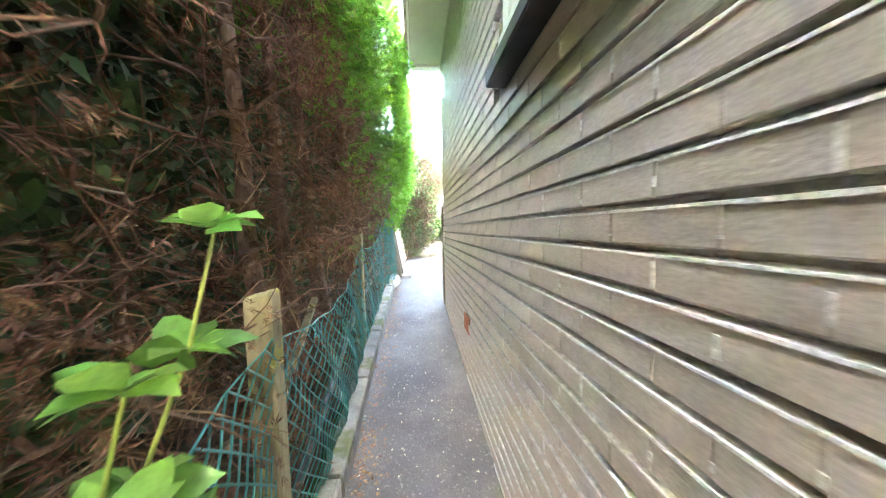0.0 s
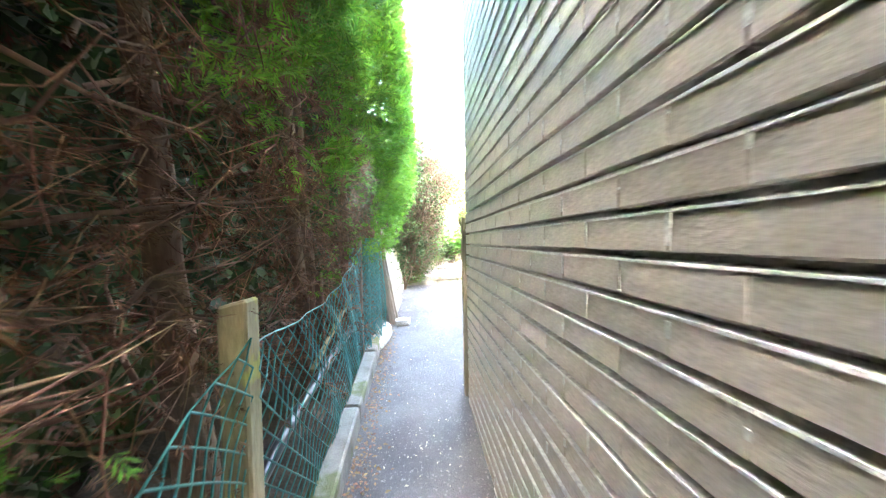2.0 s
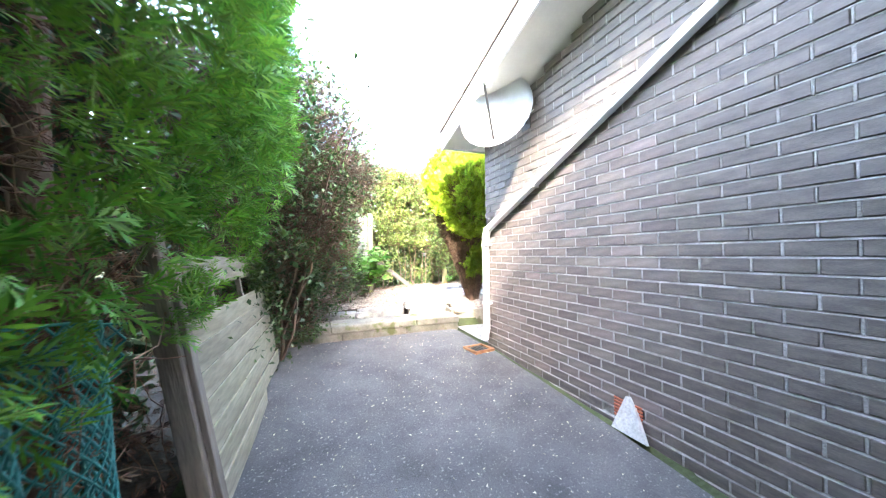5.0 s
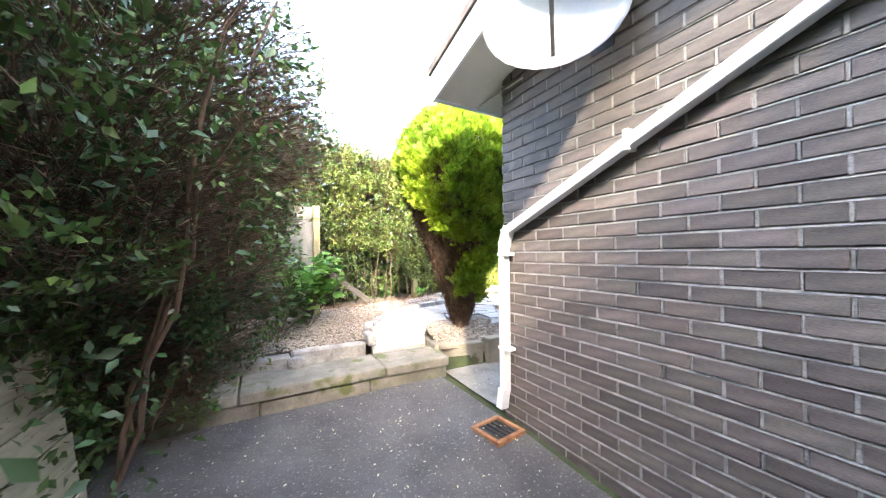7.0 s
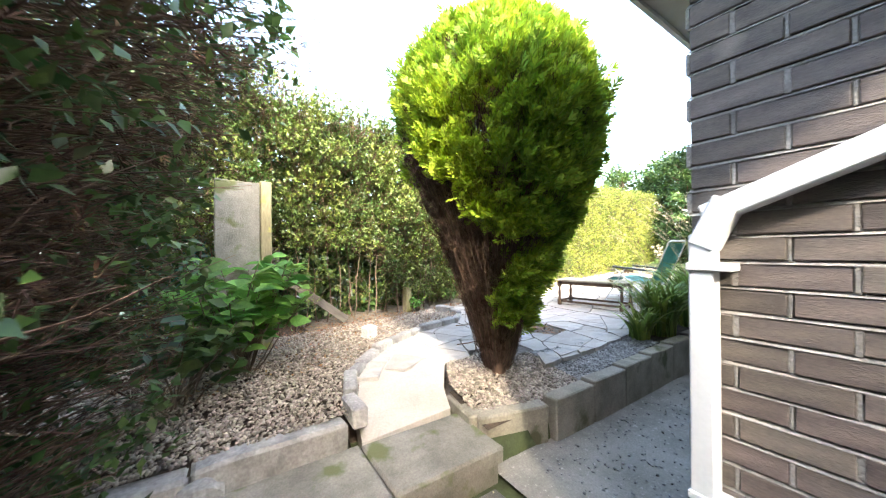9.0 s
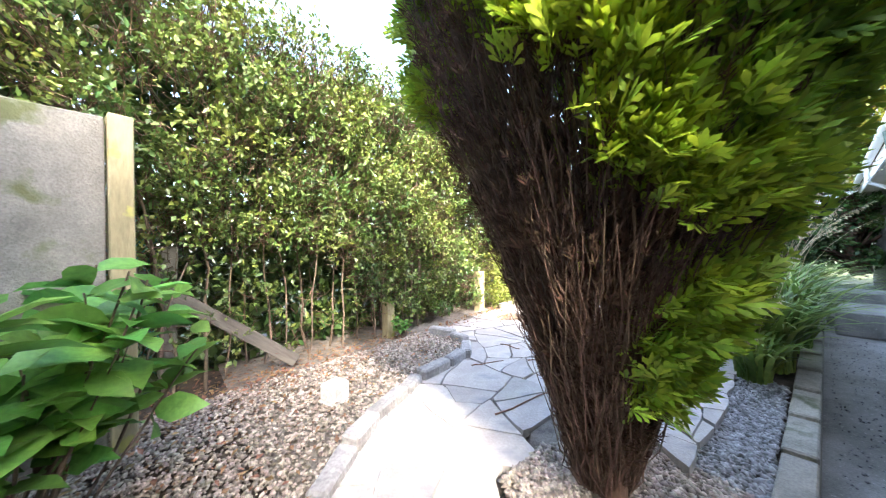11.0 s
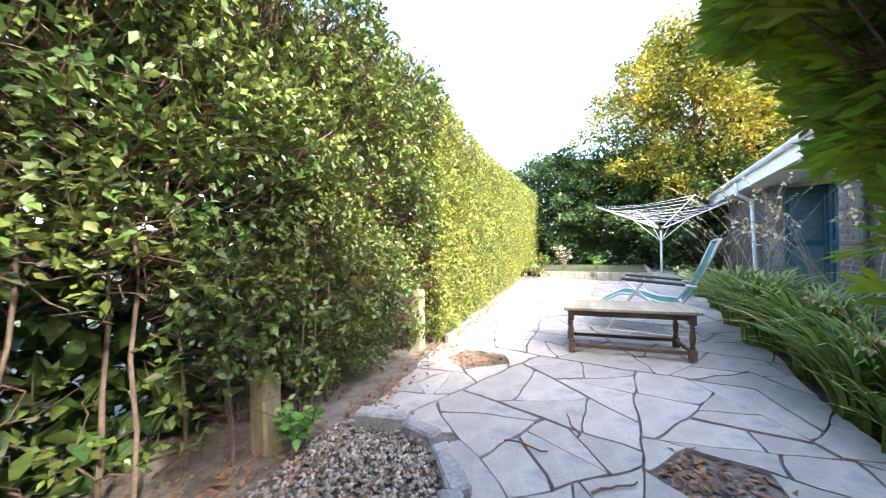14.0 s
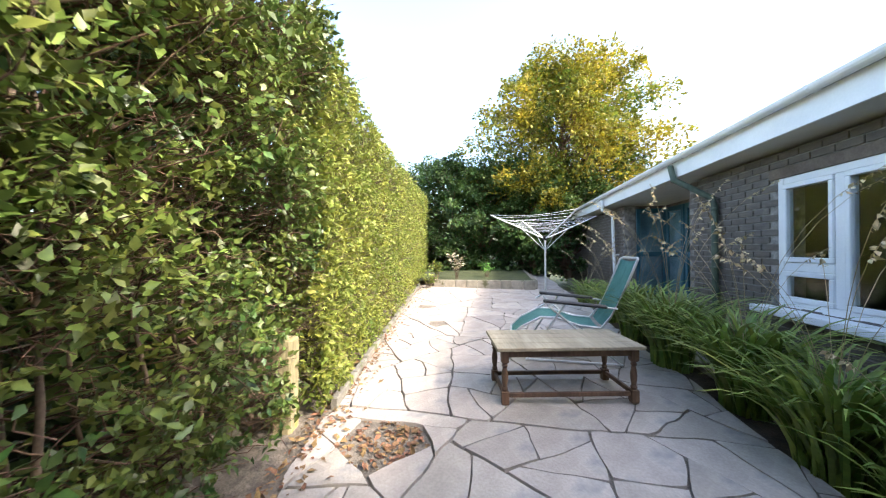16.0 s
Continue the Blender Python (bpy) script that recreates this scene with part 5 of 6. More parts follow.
tagged(tube_part("black_pipe", [pts], "black_plastic", sides=10), "black plastic pipe lying along the fence foot", "pipe")
# fallen boards behind the netting
for a, b, w in (((-0.62, 1.35, 0.28), (-0.72, 2.35, 0.62), 0.045), ((-0.66, 4.1, 0.42), (-0.55, 4.85, 0.78), 0.03)):
    a, b = Vector(a), Vector(b)
    L = (b - a).length
    bm = boxed(-w / 2, w / 2, -0.012, 0.012, 0, L, 0.003)
    tagged(part("fallen_lath", bm, "post", at=Matrix.Translation(a) @ (b - a).to_track_quat("Z", "Y").to_matrix().to_4x4()), "loose weathered lath leaning behind the netting", "lath")

# leaning fence panel of pale boards with a grey post
fp = empty("leaning_fence_panel", (-0.29, 6.2, yard_z(6.2)), "pale boarded fence panel leaning back against the shrub", "fence panel", rz=-2)
LEAN = -10.0
lean_m = pose(0, 0, 0, 0, LEAN, 0)
part("end_post", boxed(-0.05, 0.035, -0.06, 0.03, -0.02, 1.33, 0.006), "old_wood", fp, "grey weathered post", at=lean_m)
part("edge_strip", boxed(0.037, 0.06, -0.03, 0.03, 0.03, 1.20, 0.003), "old_wood", fp, at=lean_m)
for i in range(9):
    z = 0.10 + i * 0.128
    if i == 7:
        continue
    bm = boxed(-0.006, 0.006, 0.03, 1.95 - (0.7 if i == 0 else 0), -0.064, 0.064, 0.002)
    part("board", bm, "pale_wood", fp, at=lean_m @ pose(0.012, 0, z, 0, 5, 0) @ pose(0, 0, 0, 0, 0, random.uniform(-0.4, 0.4)))
for y in (0.6, 1.25, 1.88):
    part("batten", boxed(-0.045, -0.012, y, y + 0.045, 0.02, 1.2, 0.003), "old_wood", fp, at=lean_m)
part("top_rail", boxed(-0.03, 0.02, 0.03, 1.96, 1.17, 1.23, 0.003), "pale_wood", fp, at=lean_m)


def rock(name, at, size, material, label, category, seed, rz=0.0, parent=None):
    bm = bmesh.new()
    bmesh.ops.create_icosphere(bm, subdivisions=3, radius=0.5)
    for v in bm.verts:
        n = noise.noise_vector(v.co * 2.1 + Vector((seed * 7.3, seed, 0)))
        v.co += n * 0.16
        n2 = noise.noise(v.co * 7 + Vector((seed, 0, 0)))
        v.co *= 1 + 0.10 * n2
        v.co = Vector((max(-0.42, min(0.42, v.co.x)) * size[0], max(-0.42, min(0.42, v.co.y)) * size[1], max(-0.4, min(0.38, v.co.z)) * size[2]))
    ob = part(name, bm, material, parent, at=pose(*at, 0, 0, rz))
    return tagged(ob, label, category) if parent is None else ob


rock("concrete_lump", (-0.37, 5.6, yard_z(5.6) + 0.06), (0.16, 0.8, 0.20), "lichen_stone", "lichen-covered broken concrete kerb lump beside the netting", "stone", 1, -4)
rock("concrete_lump", (-0.18, 6.16, yard_z(6.16) + 0.01), (0.22, 0.2, 0.12), "lichen_stone", "crumbled concrete round the foot of the panel post", "stone", 2)
rock("grey_stone", (0.72, 9.36, 0.525), (0.2, 0.12, 0.13), "rock", "loose grey stone lying on the step", "stone", 3)


def litter(name, pts, size, material, label, category):
    n = len(pts)
    d = rand_dirs(n, (0, 0, 0), 1.0)
    d[:, 2] *= 0.25
    me = scatter_mesh(name, *LEAF, pts, d, np.array([[0, 0, 1.0]]) + rng.normal(size=(n, 3)) * 0.25, size * rng.uniform(0.5, 1.4, n))
    return tagged(link_mesh(name, me, material), label, category, kind="stuff")


p = np.stack([rng.uniform(-0.38, 1.95, 1900), rng.uniform(0.3, 8.9, 1900), np.zeros(1900)], 1)
p = p[(p[:, 1] > 4.4) | (p[:, 0] < 0.3)]
p[:, 2] = [yard_z(q[1]) + 0.012 * math.sin(q[0] * 1.3 + q[1] * 0.7) + 0.008 for q in p]
litter("fallen_leaves", p, 0.017, "pale_leaf", "small pale leaf scraps scattered over the asphalt", "leaves")
p = np.stack([-0.36 + np.abs(rng.normal(size=1500)) * 0.07, rng.uniform(0.3, 6.3, 1500), np.zeros(1500)], 1)
p[:, 2] = [yard_z(q[1]) + 0.012 for q in p]
litter("dry_litter", p, 0.028, "dead_leaf", "dry brown leaf litter along the kerb", "leaves")

# ---------------------------------------------------------------- steps, edging, retaining wall
st = empty("step", (0.8, 9.17, 0.30), "low garden step of weathered concrete slabs", "step", kind="structure")


def rough_box(x0, x1, y0, y1, z0, z1, amp=0.008, seed=0.0, bevel=0.012):
    bm = boxed(x0, x1, y0, y1, z0, z1, bevel)
    bmesh.ops.subdivide_edges(bm, edges=[e for e in bm.edges if e.calc_length() > 0.2], cuts=3, use_grid_fill=True)
    for v in bm.verts:
        v.co += noise.noise_vector(v.co * 5 + Vector((seed, 0, 0))) * amp
    return bm


for i, (a, b) in enumerate(((-0.75, 0.42), (0.425, 1.28), (1.285, 2.07))):
    part("riser_slab", rough_box(a - 0.8, b - 0.8, -0.20, 0.18, -0.06, 0.088, 0.006, i), "concrete", st)
for i, (a, b) in enumerate(((-0.75, 0.28), (0.286, 1.42), (1.426, 2.08))):
    part("tread_slab", rough_box(a - 0.8, b - 0.8, -0.225, 0.23, 0.092, 0.185, 0.006, 5 + i), "concrete", st, at=pose(0, 0, 0, 0, 0, random.uniform(-0.6, 0.6)))
ed = empty("bed_edging", (0.4, 9.47, 0.48), "rough stone edging along the gravel bed", "edging", kind="structure")
x = -0.9
i = 0
while x < 1.36:
    L = (0.62, 0.44, 0.52, 0.70)[i % 4]
    part("edging_stone", rough_box(x - 0.4, min(x + L, 1.42) - 0.406, -0.07, 0.06, -0.1, 0.115 + 0.02 * math.sin(i * 2.3), 0.014, 11 + i, 0.016), "rock", ed, at=pose(0, 0.02 * math.sin(i), 0, 0, 0, random.uniform(-2, 2)))
    x += L
    i += 1

CURVE = [(1.43, 9.42), (1.45, 9.65), (1.56, 9.97), (1.80, 10.28), (2.15, 10.57), (2.55, 10.78), (2.95, 10.86), (3.25, 10.98), (3.42, 11.18), (3.47, 11.40), (3.38, 11.68)]
ke = empty("path_kerb", (2.3, 10.5, 0.62), "curved kerb of small grey stones between gravel and paving", "kerb", kind="structure")
cp = [Vector((a, b, 0)) for a, b in CURVE]
seg_at, total = [], 0.0
for a, b in zip(cp[:-1], cp[1:]):
    seg_at.append((total, a, b))
    total += (b - a).length
s, i = 0.0, 0
while s < total - 0.1:
    L = (0.26, 0.34, 0.22, 0.30)[i % 4]
    m = s + L / 2
    k = max(j for j, q in enumerate(seg_at) if q[0] <= m)
    base, a, b = seg_at[k]
    d = (b - a).normalized()
    c = a + d * (m - base)
    part("kerb_stone", rough_box(-L / 2 + 0.006, L / 2 - 0.006, -0.045, 0.045, -0.06, 0.055 + 0.015 * math.sin(i * 1.9), 0.010, 30 + i, 0.012), "rock", ke,
         at=pose(c.x - 2.3, c.y - 10.5, garden_z(c.x, c.y) - 0.62, random.uniform(-3, 3), random.uniform(-2, 2), math.degrees(math.atan2(d.y, d.x)) + random.uniform(-4, 4)))
    s += L
    i += 1

rw = empty("retaining_wall", (2.1, 9.1, 0.29), "low concrete block wall holding the garden bed", "garden wall", kind="structure")
part("end_block", rough_box(0.0, 0.50, -0.05, 0.06, -0.05, 0.25, 0.006, 50), "block", rw, at=pose(0.0, 0.11, 0, 0, 0, -16))
part("side_block", rough_box(-0.02, 0.10, 0.0, 0.34, -0.05, 0.25, 0.006, 51), "block", rw, at=pose(-0.03, 0.10, 0, 0, 0, -8))
x = 0.51
while x < 8.4:
    top = 0.255 + 0.046 * x
    part("wall_block", rough_box(x, x + 0.434, -0.10, 0.02, -0.05, top, 0.004, 60 + x, 0.008), "block", rw)
    x += 0.44
fs = empty("passage_steps", (9.0, 8.5, 0.295), "short flight of concrete steps ending the passage", "steps", kind="structure")
for i in range(3):
    part("step", boxed(0.25 * i, 1.2, -0.36, 0.48, 0.16 * i, 0.16 * (i + 1) - 0.003, 0.01), "concrete", fs)

# ---------------------------------------------------------------- crazy paving


def clip_poly(poly, px, py, nx, ny):
    """Keep the side of the line through (px, py) against the normal (nx, ny)."""
    out = []
    for (x0, y0), (x1, y1) in zip(poly, poly[1:] + poly[:1]):
        d0, d1 = (x0 - px) * nx + (y0 - py) * ny, (x1 - px) * nx + (y1 - py) * ny
        if d0 <= 0:
            out.append((x0, y0))
        if d0 * d1 < 0:
            t = d0 / (d0 - d1)
            out.append((x0 + (x1 - x0) * t, y0 + (y1 - y0) * t))
    return out


EDGE = CURVE + [(4.7, 11.92), (15.0, 13.54)]


def clip_edge(poly, x, y):
    """Cut a flag by the nearest stretch of the kerb and hedge line."""
    best = None
    for (x0, y0), (x1, y1) in zip(EDGE[:-1], EDGE[1:]):
        dx, dy = x1 - x0, y1 - y0
        L2 = dx * dx + dy * dy
        t = min(1.0, max(0.0, ((x - x0) * dx + (y - y0) * dy) / L2))
        d = math.hypot(x - x0 - dx * t, y - y0 - dy * t)
        if best is None or d < best[0]:
            L = math.sqrt(L2)
            best = (d, x0, y0, -dy / L, dx / L)
    if best[0] < 0.75:
        poly = clip_poly(poly, best[1], best[2], best[3], best[4])
    return poly


PATIO = CURVE + [(4.7, 11.93), (15.0, 13.5), (15.0, 9.3), (9.4, 9.3), (4.4, 9.42), (3.6, 9.5), (2.75, 9.62), (2.3, 9.80), (2.12, 9.55), (2.02, 9.36), (1.44, 9.36)]
HOLES = [(4.57, 11.49, 0.25), (3.76, 10.03, 0.23), (8.3, 12.1, 0.18), (7.2, 11.7, 0.14)]
prnd = random.Random(21)


def area(poly):
    return 0.5 * abs(sum(x0 * y1 - x1 * y0 for (x0, y0), (x1, y1) in zip(poly, poly[1:] + poly[:1])))


def split(poly, cuts, done):
    """Break a slab into crazy-paving pieces by straight cuts; round each hole the cuts run along its rim."""
    if len(poly) < 3:
        return
    cx, cy = sum(p[0] for p in poly) / len(poly), sum(p[1] for p in poly) / len(poly)
    here = [h for h in HOLES if inside(poly, h[0], h[1])]
    big = area(poly)
    if not here and big < (prnd.uniform(0.06, 0.20) if cx < 7.5 else prnd.uniform(0.2, 0.4)):
        done.append(poly)
        return
    if here and big < 1.6:
        h = here[0]
        if not cuts:
            return
        a = cuts[0] + prnd.uniform(-0.2, 0.2)
        r = h[2] * prnd.uniform(0.78, 1.0)
        nx, ny, px, py, cuts = math.cos(a), math.sin(a), h[0] + r * math.cos(a), h[1] + r * math.sin(a), cuts[1:]
    else:
        # across the longest stretch, a little askew
        (ax, ay), (bx, by) = max(((p, q) for p in poly for q in poly), key=lambda e: math.hypot(e[0][0] - e[1][0], e[0][1] - e[1][1]))
        a = math.atan2(by - ay, bx - ax) + prnd.uniform(-0.6, 0.6)
        nx, ny = math.cos(a), math.sin(a)
        t = prnd.uniform(0.36, 0.64)
        px, py = cx * 0.5 + (ax + (bx - ax) * t) * 0.5, cy * 0.5 + (ay + (by - ay) * t) * 0.5
        for h in here:
            d = (h[0] - px) * nx + (h[1] - py) * ny
            if abs(d) < h[2] * 1.3:
                k = d - math.copysign(h[2] * 1.3, d if d else 1.0)
                px, py = px + nx * k, py + ny * k
    g = prnd.uniform(0.0028, 0.006)
    split(clip_poly(poly, px - nx * g, py - ny * g, nx, ny), cuts, done)
    split(clip_poly(poly, px + nx * g, py + ny * g, -nx, -ny), cuts, done)


def bend(a, b):
    """Shift of a point of the paving that turns straight cuts into natural breaks."""
    p, q = Vector((a * 1.7, b * 1.7, 1.0)), Vector((a * 6.0, b * 6.0, 4.0))
    u, v = noise.noise_vector(p) * 0.055, noise.noise_vector(q) * 0.022
    return a + u.x + v.x, b + u.y + v.y


pieces = []
rim_cuts = [k * 2 * math.pi / 5 for k in (0, 2, 4, 1, 3)]
for k in range(8):
    x0, x1 = 1.4 + k * 1.75, 1.4 + (k + 1) * 1.75 - 0.008
    split([(x0, 9.1), (x1, 9.1), (x1, 14.0), (x0, 14.0)], rim_cuts, pieces)
pat = empty("patio", (5.0, 10.5, 0.68), "crazy paving of irregular grey sandstone flags", "patio", kind="structure")
for poly in pieces:
    sx_, sy_ = sum(p[0] for p in poly) / len(poly), sum(p[1] for p in poly) / len(poly)
    if not any(inside(PATIO, sx_ + a, sy_ + b) for a in (-0.25, 0, 0.25) for b in (-0.25, 0, 0.25)) or inside(PATH_POLY, sx_, sy_) and sy_ < 9.95:
        continue
    poly = clip_edge(poly, sx_, sy_)
    if sx_ < 3.0 and sy_ < 9.9:
        continue
    if sy_ < 9.9 and sx_ > 3.0:
        poly = clip_poly(poly, sx_, 9.36, 0, -1)
    if len(poly) < 3 or area(poly) < 0.006:
        continue
    # break up the outline and take off the corners
    cx, cy = sum(p[0] for p in poly) / len(poly), sum(p[1] for p in poly) / len(poly)
    out = []
    for (x0, y0), (x1, y1) in zip(poly, poly[1:] + poly[:1]):
        n = max(1, int(math.hypot(x1 - x0, y1 - y0) / 0.07))
        for k in range(n):
            xx, yy = x0 + (x1 - x0) * k / n, y0 + (y1 - y0) * k / n
            c = 0.03 if k == 0 else 0.0
            out.append(bend(xx + (cx - xx) * c, yy + (cy - yy) * c))
    cx, cy = bend(cx, cy)
    bm = bmesh.new()
    th = prnd.uniform(-0.004, 0.004)
    tx, ty = prnd.uniform(-0.006, 0.006), prnd.uniform(-0.006, 0.006)
    top = [bm.verts.new((a - cx + (cx - a) * 0.006, b - cy + (cy - b) * 0.006, garden_z(a, b) - garden_z(cx, cy) + th + (a - cx) * tx + (b - cy) * ty)) for a, b in out]
    rim = [bm.verts.new((a - cx, b - cy, garden_z(a, b) - garden_z(cx, cy) - 0.008 + th)) for a, b in out]
    low = [bm.verts.new((a - cx, b - cy, garden_z(a, b) - garden_z(cx, cy) - 0.04)) for a, b in out]
    bm.faces.new(top)
    for k in range(len(out)):
        k2 = (k + 1) % len(out)
        bm.faces.new((rim[k], rim[k2], top[k2], top[k]))
        bm.faces.new((low[k], low[k2], rim[k2], rim[k]))
    bmesh.ops.recalc_face_normals(bm, faces=bm.faces)
    part("flagstone", bm, "flag", pat, at=pose(cx - 5.0, cy - 10.5, garden_z(cx, cy) - 0.68))

# one smooth sloping path slab from the step up to the patio
fine = []
for (x0, y0), (x1, y1) in zip(PATH_POLY, PATH_POLY[1:] + PATH_POLY[:1]):
    for j in range(4):
        fine.append((x0 + (x1 - x0) * j / 4, y0 + (y1 - y0) * j / 4))
bm = bmesh.new()
spine = [(1.76, 9.55), (1.90, 9.85), (2.10, 10.12), (2.42, 10.35)]
rings = []
for u in (0.0, 0.35, 0.7, 1.0):
    ring = []
    for a, b in fine:
        sx_, sy_ = min(spine, key=lambda q: math.hypot(q[0] - a, q[1] - b))
        xx, yy = a + (sx_ - a) * u * 0.97, b + (sy_ - b) * u * 0.97
        ring.append(bm.verts.new((xx - 5.0, yy - 10.5, path_z(xx, yy) - 0.006 - 0.68)))
    rings.append(ring)
low = [bm.verts.new((a - 5.0, b - 10.5, path_z(a, b) - 0.14 - 0.68)) for a, b in fine]
for j in range(len(fine)):
    j2 = (j + 1) % len(fine)
    bm.faces.new((low[j], low[j2], rings[0][j2], rings[0][j]))
    for r0, r1 in zip(rings[:-1], rings[1:]):
        bm.faces.new((r0[j], r0[j2], r1[j2], r1[j]))
bm.faces.new(rings[-1])
bmesh.ops.recalc_face_normals(bm, faces=bm.faces)
part("path_slab", bm, "path_stone", pat)

for hx, hy, hr in HOLES[:2]:
    n = int(900 * hr)
    a, r = rng.uniform(0, 2 * math.pi, n), hr * np.sqrt(rng.uniform(0, 1, n))
    p = np.stack([hx + r * np.cos(a), hy + r * np.sin(a), np.zeros(n)], 1)
    p[:, 2] = [garden_z(q[0], q[1]) - 0.012 for q in p]
    litter("leaf_pile", p, 0.045, "dead_leaf", "dry brown leaves gathered where a flag is missing", "leaves")
p = np.stack([rng.uniform(3.4, 12, 1600), np.zeros(1600), np.zeros(1600)], 1)
p[:, 1] = [hedge_y(q) - 0.02 - abs(random.gauss(0, 0.12)) for q in p[:, 0]]
p[:, 2] = [garden_z(q[0], q[1]) + 0.008 for q in p]
litter("dry_litter", p, 0.04, "dead_leaf", "dry brown leaf litter along the hedge foot", "leaves")
# fallen thin sticks on the paving
sticks = []
for a, b in (((2.65, 10.15), (3.35, 10.0)), ((3.05, 10.72), (3.3, 10.62)), ((3.45, 10.5), (3.6, 10.35)), ((3.8, 10.6), (4.0, 10.68)), ((3.6, 10.9), (3.62, 10.7))):
    w = wiggle((*a, garden_z(*a) + 0.008), (*b, garden_z(*b) + 0.008), 0.005, 0.003, 6, 0.03)
    for q, r in w:
        q[2] = garden_z(q[0], q[1]) + 0.008
    tagged(tube_part("fallen_stick", [w], "twig", sides=5), "thin dry stick lying on the paving", "stick", group="fallen sticks")

# ---------------------------------------------------------------- gravel


def pebbles(name, pts, size, material, label):
    """Many small faceted stones in one mesh."""
    v = np.array([(0, 0, 1), (1, 0, 0.1), (0.2, 1, 0), (-1, 0.1, 0), (-0.1, -1, 0.1), (0.05, 0, -0.7)], float) * np.array([1.0, 0.8, 0.55])
    f = [(0, 1, 2), (0, 2, 3), (0, 3, 4), (0, 4, 1), (5, 2, 1), (5, 3, 2), (5, 4, 3), (5, 1, 4)]
    n = len(pts)
    ax = rand_dirs(n)
    ax[:, 2] *= 0.4
    up = np.array([[0, 0, 1.0]]) + rng.normal(size=(n, 3)) * 0.35
    me = scatter_mesh(name, v, f, pts, ax, up, size * rng.uniform(0.55, 1.5, n))
    return tagged(link_mesh(name, me, material), label, "gravel", kind="stuff")


BED = CURVE + [(3.3, 11.8), (0.0, 11.5), (-1.2, 11.4), (-1.2, 9.5), (1.42, 9.5)]
p = np.stack([rng.uniform(-1.0, 3.5, 42000), rng.uniform(9.48, 11.75, 42000), np.zeros(42000)], 1)
p = p[[inside(BED, q[0], q[1]) and (q[1] < hedge_y(q[0]) - 0.05) for q in p]]
p[:, 2] = [garden_z(q[0], q[1]) + 0.004 + 0.02 * noise.noise((q[0] * 4, q[1] * 4, 0)) for q in p]
pebbles("gravel", p, 0.0128, "pebble", "pale mixed gravel covering the planting bed")
STRIP = [(2.12, 9.22), (2.6, 9.12), (4.4, 9.14), (4.4, 9.44), (3.6, 9.52), (2.85, 9.66), (2.62, 9.84), (2.3, 9.82), (2.14, 9.56)]
p = np.stack([rng.uniform(2.1, 4.5, 16000), rng.uniform(9.1, 9.9, 16000), np.zeros(16000)], 1)
p = p[[inside(STRIP, q[0], q[1]) for q in p]]
p[:, 2] = [strip_z(q[0], q[1]) + 0.0 + 0.015 * noise.noise((q[0] * 5, q[1] * 5, 0)) for q in p]
k = p[:, 0] < 3.05
pebbles("gravel", p[k], 0.0155, "pebble", "pale gravel round the clipped conifer's foot")
pebbles("gravel", p[~k], 0.018, "pebble_grey", "grey gravel strip along the garden wall")
n = 1400
p = np.stack([rng.uniform(2.3, 8, n), rng.uniform(8.1, 8.95, n), np.full(n, 0.305)], 1)
pebbles("gravel", p, 0.009, "pebble_grey", "loose grit scattered on the passage concrete")
p = np.stack([rng.uniform(0.2, 3.4, 900), rng.uniform(10.2, 11.6, 900), np.zeros(900)], 1)
p = p[[inside(BED, q[0], q[1]) for q in p]]
p[:, 2] = [garden_z(q[0], q[1]) + 0.028 for q in p]
litter("dry_litter", p, 0.034, "dead_leaf", "dry brown leaves lying on the gravel", "leaves")

p = np.stack([rng.uniform(-0.6, 3.3, 4200), np.zeros(4200), np.zeros(4200)], 1)
p[:, 1] = [hedge_y(q) + random.gauss(-0.12, 0.26) for q in p[:, 0]]
p[:, 2] = [bed_z(q[0], q[1]) - 0.008 for q in p]
litter("dry_litter", p, 0.036, "dead_leaf", "dry brown leaves and soil under the hedge stems", "leaves")

# ---------------------------------------------------------------- plants


def leafy_plant(name, label, at, stems, spread, height, leaf, n, material, category="plant", lean=(0, 0)):
    t = empty(name, at, label, category)
    pos, out = [], []
    for i in range(stems):
        th = rng.uniform(0, 2 * math.pi)
        r = spread * rng.uniform(0.3, 1.0)
        tip = np.array([r * math.cos(th) + lean[0], r * math.sin(th) + lean[1], height * rng.uniform(0.6, 1.0)])
        path = wiggle((rng.normal() * 0.03, rng.normal() * 0.03, -0.02), tip, 0.007, 0.003, 6, 0.04)
        tube_part("stem", [path], "grey_twig", t, sides=5)
        for k in range(n):
            s = rng.uniform(0.35, 1.0) ** 0.7
            j = min(5, int(s * 6))
            q = path[j][0] + (path[j + 1][0] - path[j][0]) * (s * 6 - j)
            a = rng.uniform(0, 2 * math.pi)
            pos.append(q)
            out.append((math.cos(a), math.sin(a), 0.25))
    v = leaves("foliage", np.array(pos), np.array(out, float), leaf, material, t, droop=-0.05, jitter=0.25, flat=0.95, template=BIGLEAF)
    tagged(v, kind="stuff")
    return t


leafy_plant("hydrangea", "broad-leaved green hydrangea growing in the gravel bed", (0.93, 10.58, garden_z(1, 10.5) - 0.03), 34, 0.54, 0.94, 0.16, 13, "bigleaf", lean=(0.0, -0.02))
leafy_plant("hydrangea", "small broad-leaved hydrangea beside the larger one", (0.55, 10.15, garden_z(0.5, 10.2) - 0.03), 16, 0.42, 0.62, 0.13, 12, "privet_dark")
